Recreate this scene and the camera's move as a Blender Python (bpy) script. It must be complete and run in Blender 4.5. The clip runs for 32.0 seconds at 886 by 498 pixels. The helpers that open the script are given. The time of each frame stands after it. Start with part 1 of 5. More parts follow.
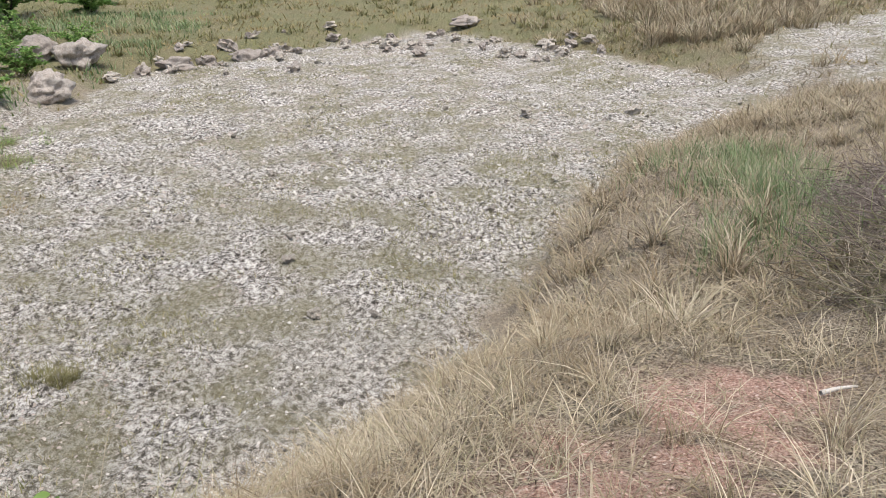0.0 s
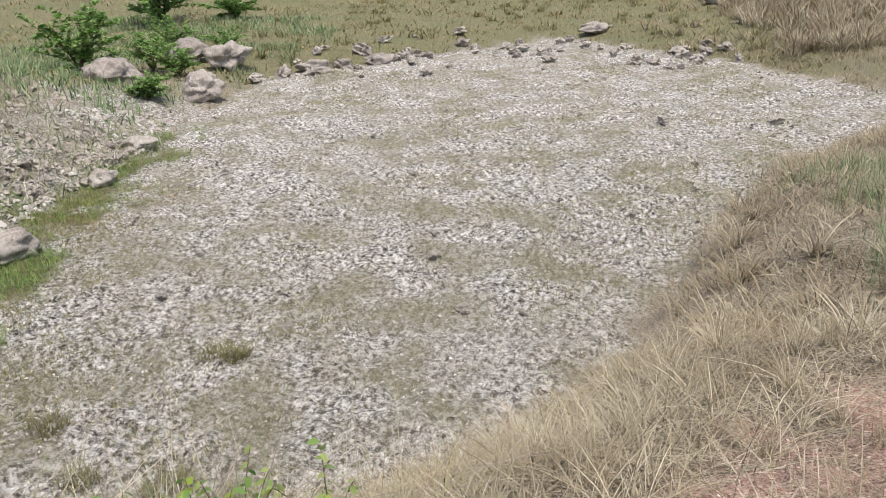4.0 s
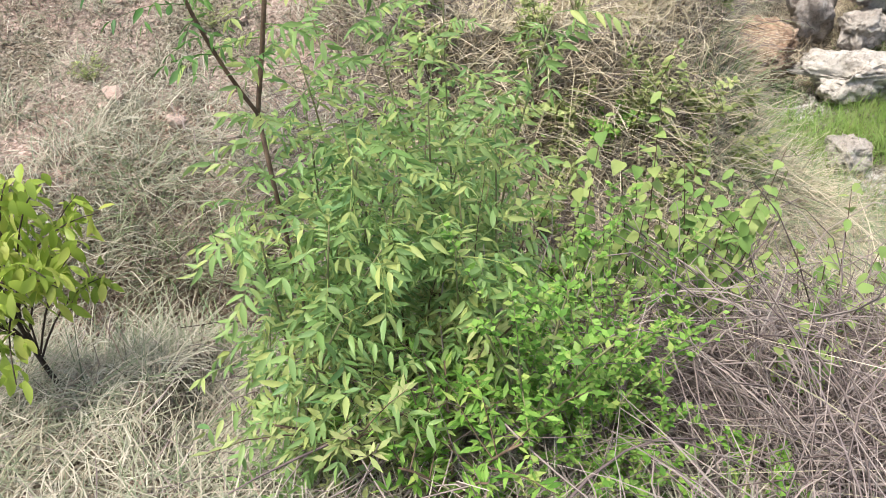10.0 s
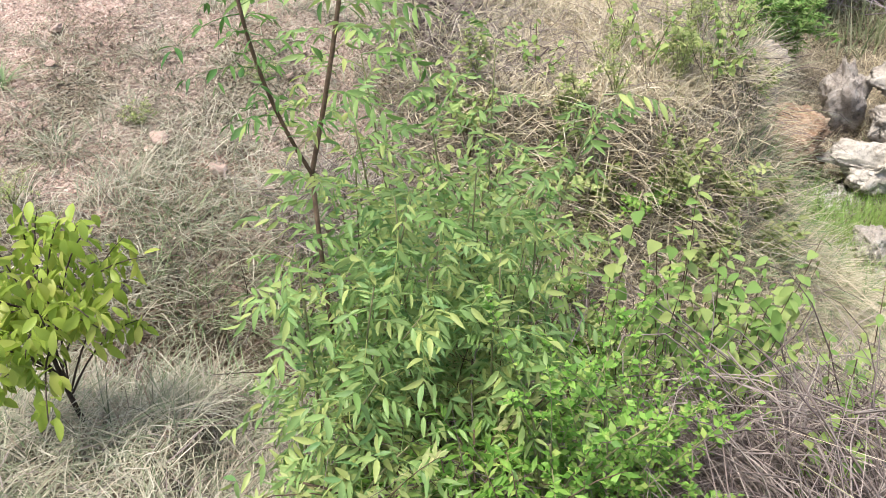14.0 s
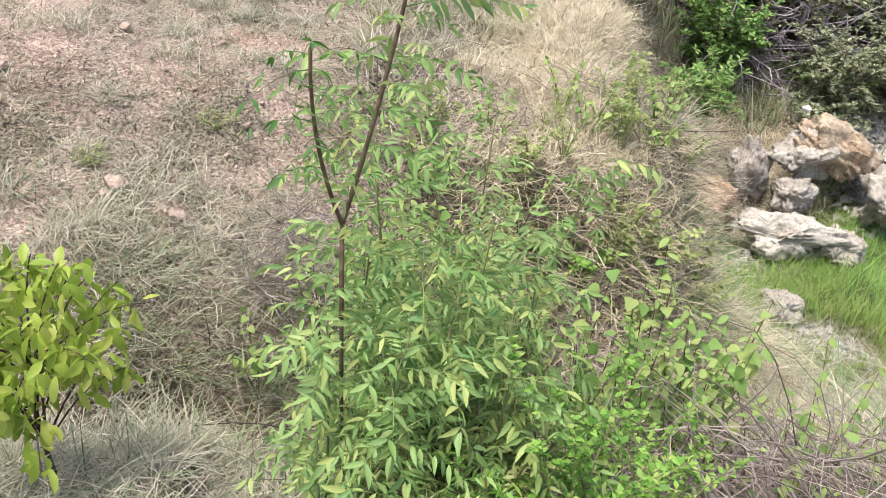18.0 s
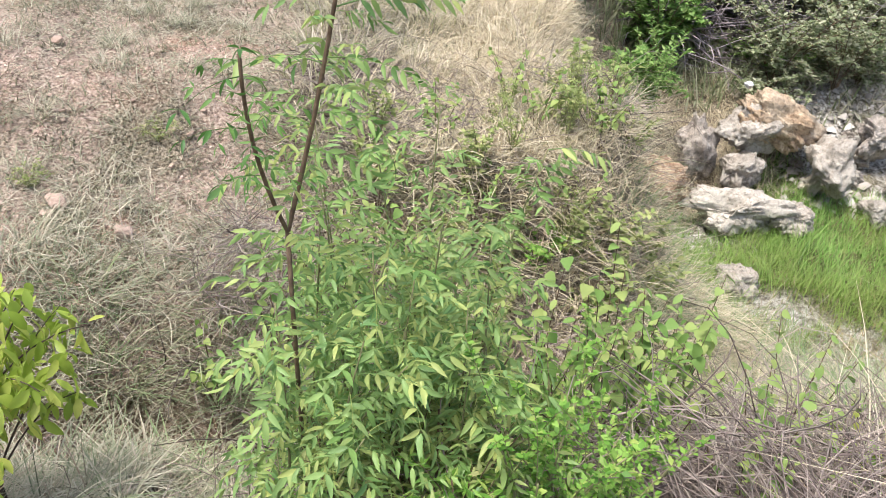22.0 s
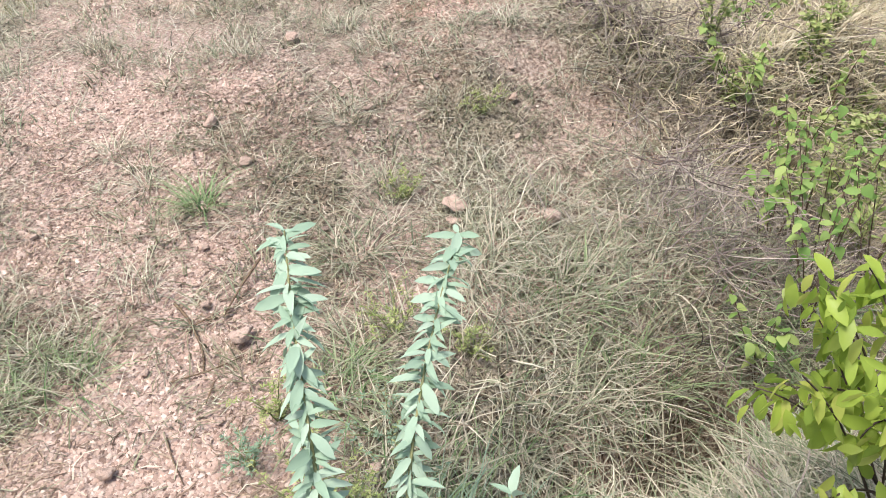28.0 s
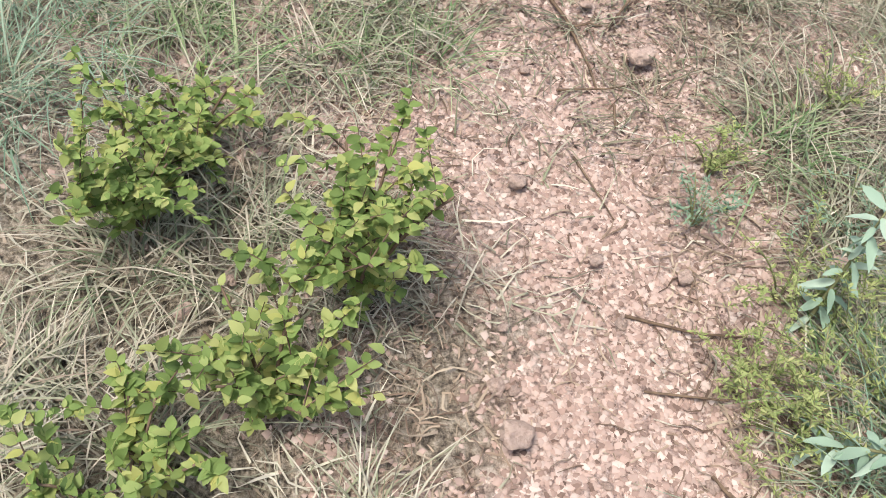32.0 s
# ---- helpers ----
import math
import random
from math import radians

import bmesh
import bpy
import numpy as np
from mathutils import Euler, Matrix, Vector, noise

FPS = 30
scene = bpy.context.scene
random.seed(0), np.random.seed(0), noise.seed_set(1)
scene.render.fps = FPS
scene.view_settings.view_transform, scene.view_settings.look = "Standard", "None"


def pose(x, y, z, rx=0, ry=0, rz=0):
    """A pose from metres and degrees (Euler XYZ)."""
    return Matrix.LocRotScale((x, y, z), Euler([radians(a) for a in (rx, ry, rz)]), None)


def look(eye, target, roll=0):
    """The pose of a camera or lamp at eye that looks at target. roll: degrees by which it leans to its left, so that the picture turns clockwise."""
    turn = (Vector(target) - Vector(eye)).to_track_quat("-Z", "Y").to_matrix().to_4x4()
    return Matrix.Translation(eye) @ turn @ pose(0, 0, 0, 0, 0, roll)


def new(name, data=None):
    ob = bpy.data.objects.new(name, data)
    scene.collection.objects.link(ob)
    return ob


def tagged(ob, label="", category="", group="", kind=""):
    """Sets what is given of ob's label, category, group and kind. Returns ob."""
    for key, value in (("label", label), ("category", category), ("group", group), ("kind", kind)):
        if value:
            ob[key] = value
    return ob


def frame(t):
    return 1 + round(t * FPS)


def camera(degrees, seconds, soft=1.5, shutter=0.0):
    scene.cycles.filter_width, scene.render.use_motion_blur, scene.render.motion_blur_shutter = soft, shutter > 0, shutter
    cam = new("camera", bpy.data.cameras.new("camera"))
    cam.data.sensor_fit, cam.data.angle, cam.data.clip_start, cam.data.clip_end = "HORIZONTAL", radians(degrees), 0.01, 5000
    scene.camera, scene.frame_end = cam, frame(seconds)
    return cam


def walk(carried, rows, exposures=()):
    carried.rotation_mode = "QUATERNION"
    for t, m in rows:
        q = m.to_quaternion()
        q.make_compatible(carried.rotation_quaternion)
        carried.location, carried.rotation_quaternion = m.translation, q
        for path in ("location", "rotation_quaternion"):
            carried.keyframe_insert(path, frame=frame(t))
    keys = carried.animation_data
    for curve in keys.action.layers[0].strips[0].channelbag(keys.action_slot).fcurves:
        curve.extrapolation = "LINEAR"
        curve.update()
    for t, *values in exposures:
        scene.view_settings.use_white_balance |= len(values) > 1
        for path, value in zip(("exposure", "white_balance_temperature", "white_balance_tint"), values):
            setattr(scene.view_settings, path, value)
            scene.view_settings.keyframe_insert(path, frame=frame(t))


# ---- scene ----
cam = camera(58.2, 32.0, soft=0.3)
PATH = [
    (0, (0.332, 0.412, 1.813), (0.305, 2.267, 1.064), -1.9),
    (0.5, (0.346, 0.39, 1.823), (0.344, 2.25, 1.087), -2.4),
    (1, (0.376, 0.365, 1.841), (0.522, 2.228, 1.129), -2.2),
    (1.5, (0.354, 0.302, 1.852), (0.609, 2.165, 1.169), -1.7),
    (2, (0.237, 0.229, 1.841), (0.468, 2.11, 1.2), -0.5),
    (2.5, (0.128, 0.189, 1.839), (0.192, 2.097, 1.242), 1.4),
    (4.5, (-0.169, 0.164, 1.829), (-0.717, 1.917, 1.036), -4.0),
    (5, (-0.184, 0.18, 1.823), (-1.079, 1.75, 0.967), -4.6),
    (5.5, (-0.192, 0.187, 1.821), (-1.318, 1.558, 0.897), -4.8),
    (6, (-0.249, 0.12, 1.815), (-1.611, 1.205, 0.831), -4.7),
    (6.5, (-0.339, -0.031, 1.798), (-1.921, 0.63, 0.769), -2.9),
    (7, (-0.429, -0.264, 1.746), (-2.101, 0.129, 0.721), -0.5),
    (7.5, (-0.485, -0.41, 1.693), (-2.2, -0.155, 0.697), 0.9),
    (8, (-0.494, -0.496, 1.673), (-2.214, -0.337, 0.664), 1.7),
    (8.5, (-0.542, -0.485, 1.657), (-2.223, -0.451, 0.575), -0.5),
    (9, (-0.6, -0.441, 1.621), (-2.202, -0.538, 0.428), -3.3),
    (9.5, (-0.613, -0.422, 1.62), (-2.165, -0.572, 0.368), -3.5),
    (10, (-0.621, -0.43, 1.608), (-2.163, -0.593, 0.345), -3.6),
    (10.5, (-0.605, -0.434, 1.622), (-2.143, -0.62, 0.357), -3.9),
    (11, (-0.603, -0.448, 1.61), (-2.129, -0.664, 0.335), -4.2),
    (11.5, (-0.6, -0.459, 1.627), (-2.114, -0.742, 0.35), -5.1),
    (12, (-0.605, -0.45, 1.627), (-2.152, -0.757, 0.396), -4.6),
    (12.5, (-0.609, -0.449, 1.649), (-2.214, -0.708, 0.484), -2.7),
    (13, (-0.603, -0.451, 1.658), (-2.237, -0.687, 0.53), -1.8),
    (13.5, (-0.61, -0.467, 1.64), (-2.243, -0.686, 0.506), -0.9),
    (15.5, (-0.595, -0.504, 1.652), (-2.207, -0.699, 0.485), 0.8),
    (16, (-0.608, -0.533, 1.629), (-2.214, -0.697, 0.448), 1.9),
    (16.5, (-0.585, -0.626, 1.655), (-2.25, -0.619, 0.548), 4.1),
    (17, (-0.551, -0.698, 1.656), (-2.253, -0.633, 0.607), 5.6),
    (17.5, (-0.528, -0.756, 1.658), (-2.238, -0.741, 0.62), 6.3),
    (18, (-0.527, -0.75, 1.662), (-2.248, -0.721, 0.644), 5.7),
    (18.5, (-0.552, -0.724, 1.655), (-2.263, -0.61, 0.625), 4.6),
    (19, (-0.559, -0.726, 1.65), (-2.249, -0.61, 0.586), 4.1),
    (19.5, (-0.553, -0.747, 1.659), (-2.243, -0.678, 0.593), 3.9),
    (20, (-0.563, -0.729, 1.639), (-2.249, -0.664, 0.564), 3.8),
    (20.5, (-0.562, -0.732, 1.65), (-2.24, -0.659, 0.564), 3.8),
    (21, (-0.555, -0.733, 1.651), (-2.233, -0.661, 0.565), 3.8),
    (21.5, (-0.551, -0.727, 1.653), (-2.238, -0.645, 0.582), 4.0),
    (22, (-0.549, -0.726, 1.663), (-2.263, -0.597, 0.639), 3.6),
    (22.5, (-0.554, -0.707, 1.67), (-2.284, -0.539, 0.679), 2.7),
    (23, (-0.557, -0.704, 1.672), (-2.298, -0.509, 0.707), 2.2),
    (23.5, (-0.559, -0.722, 1.684), (-2.321, -0.571, 0.75), 2.3),
    (24, (-0.548, -0.787, 1.683), (-2.309, -0.783, 0.735), 3.0),
    (24.5, (-0.592, -0.871, 1.652), (-2.297, -0.992, 0.614), 1.2),
    (25, (-0.72, -1.037, 1.599), (-2.355, -1.24, 0.466), -0.8),
    (25.5, (-0.778, -1.302, 1.571), (-2.426, -1.546, 0.464), 0.3),
    (27.5, (-1.181, -2.473, 1.503), (-2.806, -2.277, 0.355), -8.4),
    (28, (-1.281, -2.68, 1.445), (-2.919, -2.403, 0.332), -9.3),
    (28.5, (-1.387, -2.956, 1.406), (-2.971, -2.675, 0.218), -5.2),
    (29, (-1.426, -3.157, 1.334), (-2.927, -2.891, 0.038), -3.0),
    (29.5, (-1.557, -3.317, 1.303), (-3.012, -3.126, -0.055), -6.3),
    (30, (-1.622, -3.476, 1.259), (-3.043, -3.255, -0.131), -3.0),
    (30.5, (-1.65, -3.61, 1.249), (-3.029, -3.286, -0.163), 5.1),
    (31, (-1.688, -3.688, 1.231), (-3.027, -3.418, -0.23), 6.9),
    (31.5, (-1.717, -3.684, 1.22), (-3.0, -3.428, -0.293), 6.6),
    (32, (-1.72, -3.699, 1.194), (-2.945, -3.491, -0.373), 6.6),
]
walk(cam, [(t, look(eye, target, roll)) for t, eye, target, roll in PATH], [(0, 0.45), (5.5, 0.5), (8.0, 1.2), (25.0, 1.2), (28.0, 1.03), (32.0, 0.83)])


# ---- world and light: bright overcast daylight ----
world = bpy.data.worlds.new("sky")
scene.world = world
world.use_nodes = True
wn = world.node_tree.nodes
sky = wn.new("ShaderNodeTexSky")
sky.sky_type, sky.sun_disc = "NISHITA", False
sky.sun_elevation, sky.sun_rotation = radians(73), radians(144)
sky.air_density, sky.dust_density, sky.ozone_density = 1.0, 4.0, 1.0
world.node_tree.links.new(sky.outputs["Color"], wn["Background"].inputs["Color"])
wn["Background"].inputs["Strength"].default_value = 0.13
sun_data = bpy.data.lights.new("sun", "SUN")
sun_data.energy, sun_data.angle, sun_data.color = 2.3, radians(14), (1.0, 0.97, 0.93)
sun = new("sun", sun_data)
sun.matrix_world = look((1.6, -2.2, 9.0), (0, 0, 0))
RNG = np.random.default_rng(7)


# ---- numeric helpers ----
def hash2(ix, iy, seed):
    n = (ix * 374761393 + iy * 668265263 + seed * 974711) & 0xFFFFFFFF
    n = ((n ^ (n >> 13)) * 1274126177) & 0xFFFFFFFF
    return ((n ^ (n >> 16)) & 0xFFFF) / 65535.0


def vnoise(x, y, scale, seed=0):
    """Value noise from 0 to 1 with features of about scale metres."""
    x, y = np.asarray(x) / scale + 1000.0, np.asarray(y) / scale + 1000.0
    ix, iy = np.floor(x).astype(np.int64), np.floor(y).astype(np.int64)
    fx, fy = x - ix, y - iy
    fx, fy = fx * fx * (3 - 2 * fx), fy * fy * (3 - 2 * fy)
    a, b = hash2(ix, iy, seed), hash2(ix + 1, iy, seed)
    c, d = hash2(ix, iy + 1, seed), hash2(ix + 1, iy + 1, seed)
    return (a * (1 - fx) + b * fx) * (1 - fy) + (c * (1 - fx) + d * fx) * fy


def fbm(x, y, scale, seed=0, octaves=3):
    total, amp, norm = 0.0, 1.0, 0.0
    for k in range(octaves):
        total = total + amp * vnoise(x, y, scale / 2 ** k, seed + k)
        norm, amp = norm + amp, amp * 0.5
    return total / norm


def step(a, b, v):
    v = np.clip((v - a) / (b - a), 0, 1)
    return v * v * (3 - 2 * v)


def line_distance(x, y, line):
    """Distance to a broken line of (x, y, value), and the value at its nearest point."""
    best, value = np.full(np.shape(x), 1e9), np.zeros(np.shape(x))
    for (x0, y0, v0), (x1, y1, v1) in zip(line, line[1:]):
        dx, dy = x1 - x0, y1 - y0
        s = np.clip(((x - x0) * dx + (y - y0) * dy) / (dx * dx + dy * dy), 0, 1)
        d = np.hypot(x - x0 - s * dx, y - y0 - s * dy)
        near = d < best
        best, value = np.where(near, d, best), np.where(near, v0 + s * (v1 - v0), value)
    return best, value


def signed_distance(x, y, ring):
    """Distance to a closed outline, negative inside."""
    inside = np.zeros(np.shape(x), bool)
    best = np.full(np.shape(x), 1e9)
    for (x0, y0), (x1, y1) in zip(ring, ring[1:] + ring[:1]):
        dx, dy = x1 - x0, y1 - y0
        s = np.clip(((x - x0) * dx + (y - y0) * dy) / (dx * dx + dy * dy), 0, 1)
        best = np.minimum(best, np.hypot(x - x0 - s * dx, y - y0 - s * dy))
        if dy:
            inside ^= ((y0 > y) != (y1 > y)) & (x < x0 + (y - y0) * dx / dy)
    return np.where(inside, -best, best)


def smooth_min(a, b, k):
    h = np.clip(0.5 + 0.5 * (b - a) / k, 0, 1)
    return b + (a - b) * h - k * h * (1 - h)


# ---- plan of the ground ----
POND_Z = -2.1
POND = [(-5.2, 2.2), (-3.4, 3.6), (-1.2, 5.0), (0.4, 7.2), (1.5, 9.6), (2.8, 12.6), (4.8, 15.6), (8.0, 18.7), (7.2, 22.5),
        (5.2, 26.5), (0.0, 33.5), (-6.5, 28.2), (-9.4, 25.0), (-9.3, 18.5), (-8.7, 13.0), (-8.3, 9.5), (-7.9, 6.0), (-7.4, 3.2),
        (-7.6, 1.6), (-6.4, 1.3)]
GULLY = [(-2.35, -2.15, -0.35), (-2.75, -1.6, -0.58), (-2.7, -0.9, -0.85), (-3.2, 0.0, -1.25), (-4.0, 1.0, -1.6), (-5.2, 2.5, -2.1)]
TRAIL = [(-1.2, -3.3, 0.22), (-2.6, -3.28, 0.25), (-3.3, -3.25, 0.3), (-4.2, -3.3, 0.42), (-5.4, -3.4, 0.4), (-7.0, -3.8, 0.35), (-9.0, -4.6, 0.3)]
ARMS = [[(6.5, 20.0, 1.6), (9.0, 20.5, 1.0), (11.0, 22.5, 2.4), (15.0, 26.0, 3.0), (24.0, 27.5, 2.6)], [(10.8, 21.0, 1.4), (10.6, 16.0, 1.0), (9.6, 11.0, 1.2)]]
GREEN_EDGE = [(-6.7, 2.1, 0.75), (-7.0, 4.0, 1.05), (-7.3, 7.0, 0.8), (-7.9, 10.0, 0.75), (-8.3, 13.0, 0.5), (-9.0, 17.0, 0.3)]


def shore(x, y):
    return signed_distance(x + 0.5 * (fbm(x, y, 1.6, 3) - 0.5), y + 0.5 * (fbm(x, y, 1.6, 9) - 0.5), POND)


def base_height(x, y, d):
    """The form of the land without its fine relief."""
    x, y = x + 0.5 * (fbm(x, y, 1.3, 81, 2) - 0.5), y + 0.5 * (fbm(x, y, 1.3, 91, 2) - 0.5)
    near = step(11.0, 6.0, y) * step(-3.0, -1.0, x)
    left = step(-6.8, -7.8, x) * step(1.2, 2.4, y)
    far = step(14.0, 24.0, y)
    right = step(2.0, 5.0, x) * step(4.0, 9.0, y)
    top = -0.05 + 0.3 * step(-2.0, 0.5, y) * step(-3.0, -0.8, x) - 0.55 * step(0.4, 4.2, y) * near + 0.14 * step(-3.6, -4.6, x)
    top = top + 0.035 * np.clip(-4.0 - x, 0, 30) * step(1.5, 0.0, y)
    slope = 0.85 - 0.35 * step(0.0, 2.5, x) * near
    slope = slope * (1 - left) + 0.42 * left
    top = top * (1 - left) + (1.2 + 0.05 * np.clip(-9 - x, 0, 60)) * left
    slope = slope * (1 - right) + 0.3 * right
    mound = step(-3.9, -4.9, x) * step(1.45, 0.7, y)
    slope = slope + 1.4 * mound
    top = top - 0.3 * step(-1.1, -0.3, y) * step(-4.1, -4.8, x) * (1 - left)
    top = top * (1 - right) + (-1.25 + 0.02 * np.clip(x - 8, 0, 90)) * right
    out = np.clip(d, 0, None)
    wide = POND_Z + 0.35 * step(0, 1.5, out) + 0.055 * np.clip(out - 1.0, 0, 160)
    bank = smooth_min(POND_Z + slope * out, top, 0.35)
    z = bank * (1 - far) + wide * far
    z = z + 0.5 * step(0.0, 1.6, y - 40.0 - 0.68 * (x + 14)) * step(9.0, 4.0, x) * far
    z = z - 0.17 * step(-2.5, -1.5, y) * step(-0.6, -1.2, y) * step(-4.9, -4.2, x) * step(-3.1, -3.4, x)
    z = z + 0.09 * step(-3.3, -3.8, x) * step(-2.4, -3.0, y) + 0.1 * step(-4.3, -4.8, x) * step(-0.2, -1.8, y)
    gd, gz = line_distance(x, y, GULLY)
    gz = gz - 0.4 * step(0.2, 0.08, gd) * step(-0.5, -0.8, y) * step(-2.1, -1.8, y)
    return smooth_min(z, gz + (0.75 + 0.75 * mound) * np.clip(gd - 0.12, 0, None), 0.12)


def zones(x, y, d):
    """Soil kinds from 0 to 1: crust, red earth, trail, green sward."""
    wob = fbm(x, y, 0.5, 21) - 0.5
    crust = step(0.25, -0.35, d + 0.7 * wob)
    broad = fbm(x, y, 2.6, 23) - 0.5
    for arm in ARMS:
        ad, aw = line_distance(x, y, arm)
        crust = np.maximum(crust, 0.95 * step(0.5, -0.6, ad - aw + 3.0 * broad + 1.5 * wob))
    td, tw = line_distance(x, y, TRAIL)
    trail = step(0.22, -0.15, td - tw + 0.9 * wob)
    bank = step(-2.7, -3.3, x) * step(-0.9, -1.5, y) * step(-9.0, -6.5, x)
    trail = np.maximum(trail, 0.55 * bank * step(0.38, 0.6, fbm(x, y, 0.4, 27)))
    red = 0 * x
    for cx, cy, r in ((0.9, 3.0, 0.42), (1.65, 3.75, 0.5), (0.5, 2.75, 0.25), (1.25, 2.6, 0.25), (-3.75, -1.45, 0.35), (-4.3, -1.4, 0.35), (-4.6, -2.1, 0.32), (-2.8, -1.75, 0.3), (-3.6, -1.7, 0.3), (-3.4, -2.3, 0.25), (-5.2, -1.7, 0.3)):
        red = np.maximum(red, step(1.25, 0.5, np.hypot(x - cx, y - cy) / (1.1 * r) + 1.9 * wob))
    red = red * (0.35 + 0.65 * step(0.36, 0.56, fbm(x, y, 0.2, 29)))
    stony = step(-7.0, -7.8, x) * step(3.0, 4.0, y) * step(22, 18, y) * step(-0.1, 0.2, d) * step(3.0, 1.6, d + 2.0 * wob)
    crust = np.maximum(crust, 0.85 * stony)
    gd, gw = line_distance(x, y, GREEN_EDGE)
    green = step(0.4, -0.5, gd - gw + 2.2 * wob)
    green = np.maximum(green, 0.75 * step(19, 26, y + 6 * wob) * (1 - crust))
    green = np.maximum(green, 0.65 * step(-5.6, -7.0, x + 3.0 * wob) * step(0.4, -1.0, y))
    return crust, red * (0.8 + 0.2 * (x > 0)), trail, green


def ground_height(x, y):
    x, y = np.asarray(x, float), np.asarray(y, float)
    d = shore(x, y)
    z = base_height(x, y, d)
    crust, red, trail, green = zones(x, y, d)
    clod = fbm(x, y, 0.2, 41, 3) - 0.5
    lump = np.abs(fbm(x, y, 0.45, 51, 3) - 0.5)
    soft = fbm(x, y, 0.8, 61, 4) - 0.5
    fine = vnoise(x, y, 0.05, 71) - 0.5
    z = z + crust * (0.15 * clod + 0.15 * lump + 0.06 * fine) + (1 - crust) * (1 - trail) * (0.16 * soft + 0.03 * fine) + trail * (0.05 * soft + 0.006 * fine)
    return z


# ---- mesh helpers ----
def mesh_from(name, verts, tris, material):
    """A mesh from arrays of places and triangles."""
    me = bpy.data.meshes.new(name)
    verts, tris = np.ascontiguousarray(verts, np.float32), np.ascontiguousarray(tris, np.int32)
    me.vertices.add(len(verts))
    me.vertices.foreach_set("co", verts.ravel())
    me.loops.add(tris.size)
    me.loops.foreach_set("vertex_index", tris.ravel())
    me.polygons.add(len(tris))
    me.polygons.foreach_set("loop_start", np.arange(0, tris.size, 3, dtype=np.int32))
    me.update(calc_edges=True)
    me.validate()
    if material:
        me.materials.append(material)
    return me


def shaded(me):
    me.polygons.foreach_set("use_smooth", np.ones(len(me.polygons), bool))
    return me


def strewn(shape, faces, frames, places):
    """Copies of a small shape: frames (n, 3, 3) hold the axes in columns, scaled; places (n, 3)."""
    v = np.einsum("nij,kj->nki", frames, shape) + places[:, None, :]
    n, k = v.shape[:2]
    f = faces[None] + (np.arange(n) * k)[:, None, None]
    return v.reshape(-1, 3), f.reshape(-1, 3)


def unit(v):
    return v / np.maximum(np.linalg.norm(v, axis=-1, keepdims=True), 1e-9)


def frames_for(along, up, size):
    """Axes for shapes that grow along +y with their face to +z."""
    y = unit(along)
    x = unit(np.cross(y, up))
    z = np.cross(x, y)
    return np.stack([x, y, z], -1) * np.reshape(size, (-1, 1, 1))


def blades(name, roots, height, width, lean, droop, material, rows=3, twist=None):
    """Grass: one tapering bent strip a blade."""
    n = len(roots)
    az = RNG.uniform(0, 2 * np.pi, n) if twist is None else twist
    out = np.stack([np.cos(az), np.sin(az), 0 * az], -1)
    side = np.stack([-np.sin(az + RNG.normal(0, 0.5, n)), np.cos(az), 0 * az], -1)
    levels, faces = [], []
    for k in range(rows):
        s = k / rows
        mid = roots + out * (height * (np.sin(lean) * s + droop * s * s))[:, None]
        mid[:, 2] += height * (np.cos(lean) * s - 0.55 * droop * s * s)
        w = (width * (1 - 0.6 * s))[:, None] * side * 0.5
        levels += [mid - w, mid + w]
        if k:
            a = 2 * k - 2
            faces += [(a, a + 1, a + 3), (a, a + 3, a + 2)]
    tip = roots + out * (height * (np.sin(lean) + droop))[:, None]
    tip[:, 2] += height * (np.cos(lean) - 0.55 * droop)
    levels.append(tip)
    a = 2 * rows - 2
    faces.append((a, a + 1, a + 2))
    v = np.stack(levels, 1)
    f = np.array(faces)[None] + (np.arange(n) * v.shape[1])[:, None, None]
    return mesh_from(name, v.reshape(-1, 3), f.reshape(-1, 3), material)


def tangle(name, roots, length, width, material, rows=6, wander=0.7, rise=0.35):
    """Crinkled stalks: narrow strips that wander over the ground."""
    n = len(roots)
    az, el = RNG.uniform(0, 2 * np.pi, n), RNG.uniform(0.0, 2.2 * rise, n)
    p, levels, faces = roots.copy(), [], []
    for k in range(rows):
        side = np.stack([-np.sin(az), np.cos(az), RNG.normal(0, 0.5, n)], -1)
        w = (width * (1 - 0.75 * k / rows) * 0.5)[:, None] * unit(side)
        levels += [p - w, p + w]
        if k:
            a = 2 * k - 2
            faces += [(a, a + 1, a + 3), (a, a + 3, a + 2)]
        stride = (length / rows)[:, None]
        p = p + stride * np.stack([np.cos(az) * np.cos(el), np.sin(az) * np.cos(el), np.sin(el)], -1)
        az, el = az + RNG.normal(0, wander, n), el - RNG.uniform(0, 0.5 * rise, n) - 0.12
    v = np.stack(levels, 1)
    f = np.array(faces)[None] + (np.arange(n) * v.shape[1])[:, None, None]
    return mesh_from(name, v.reshape(-1, 3), f.reshape(-1, 3), material)


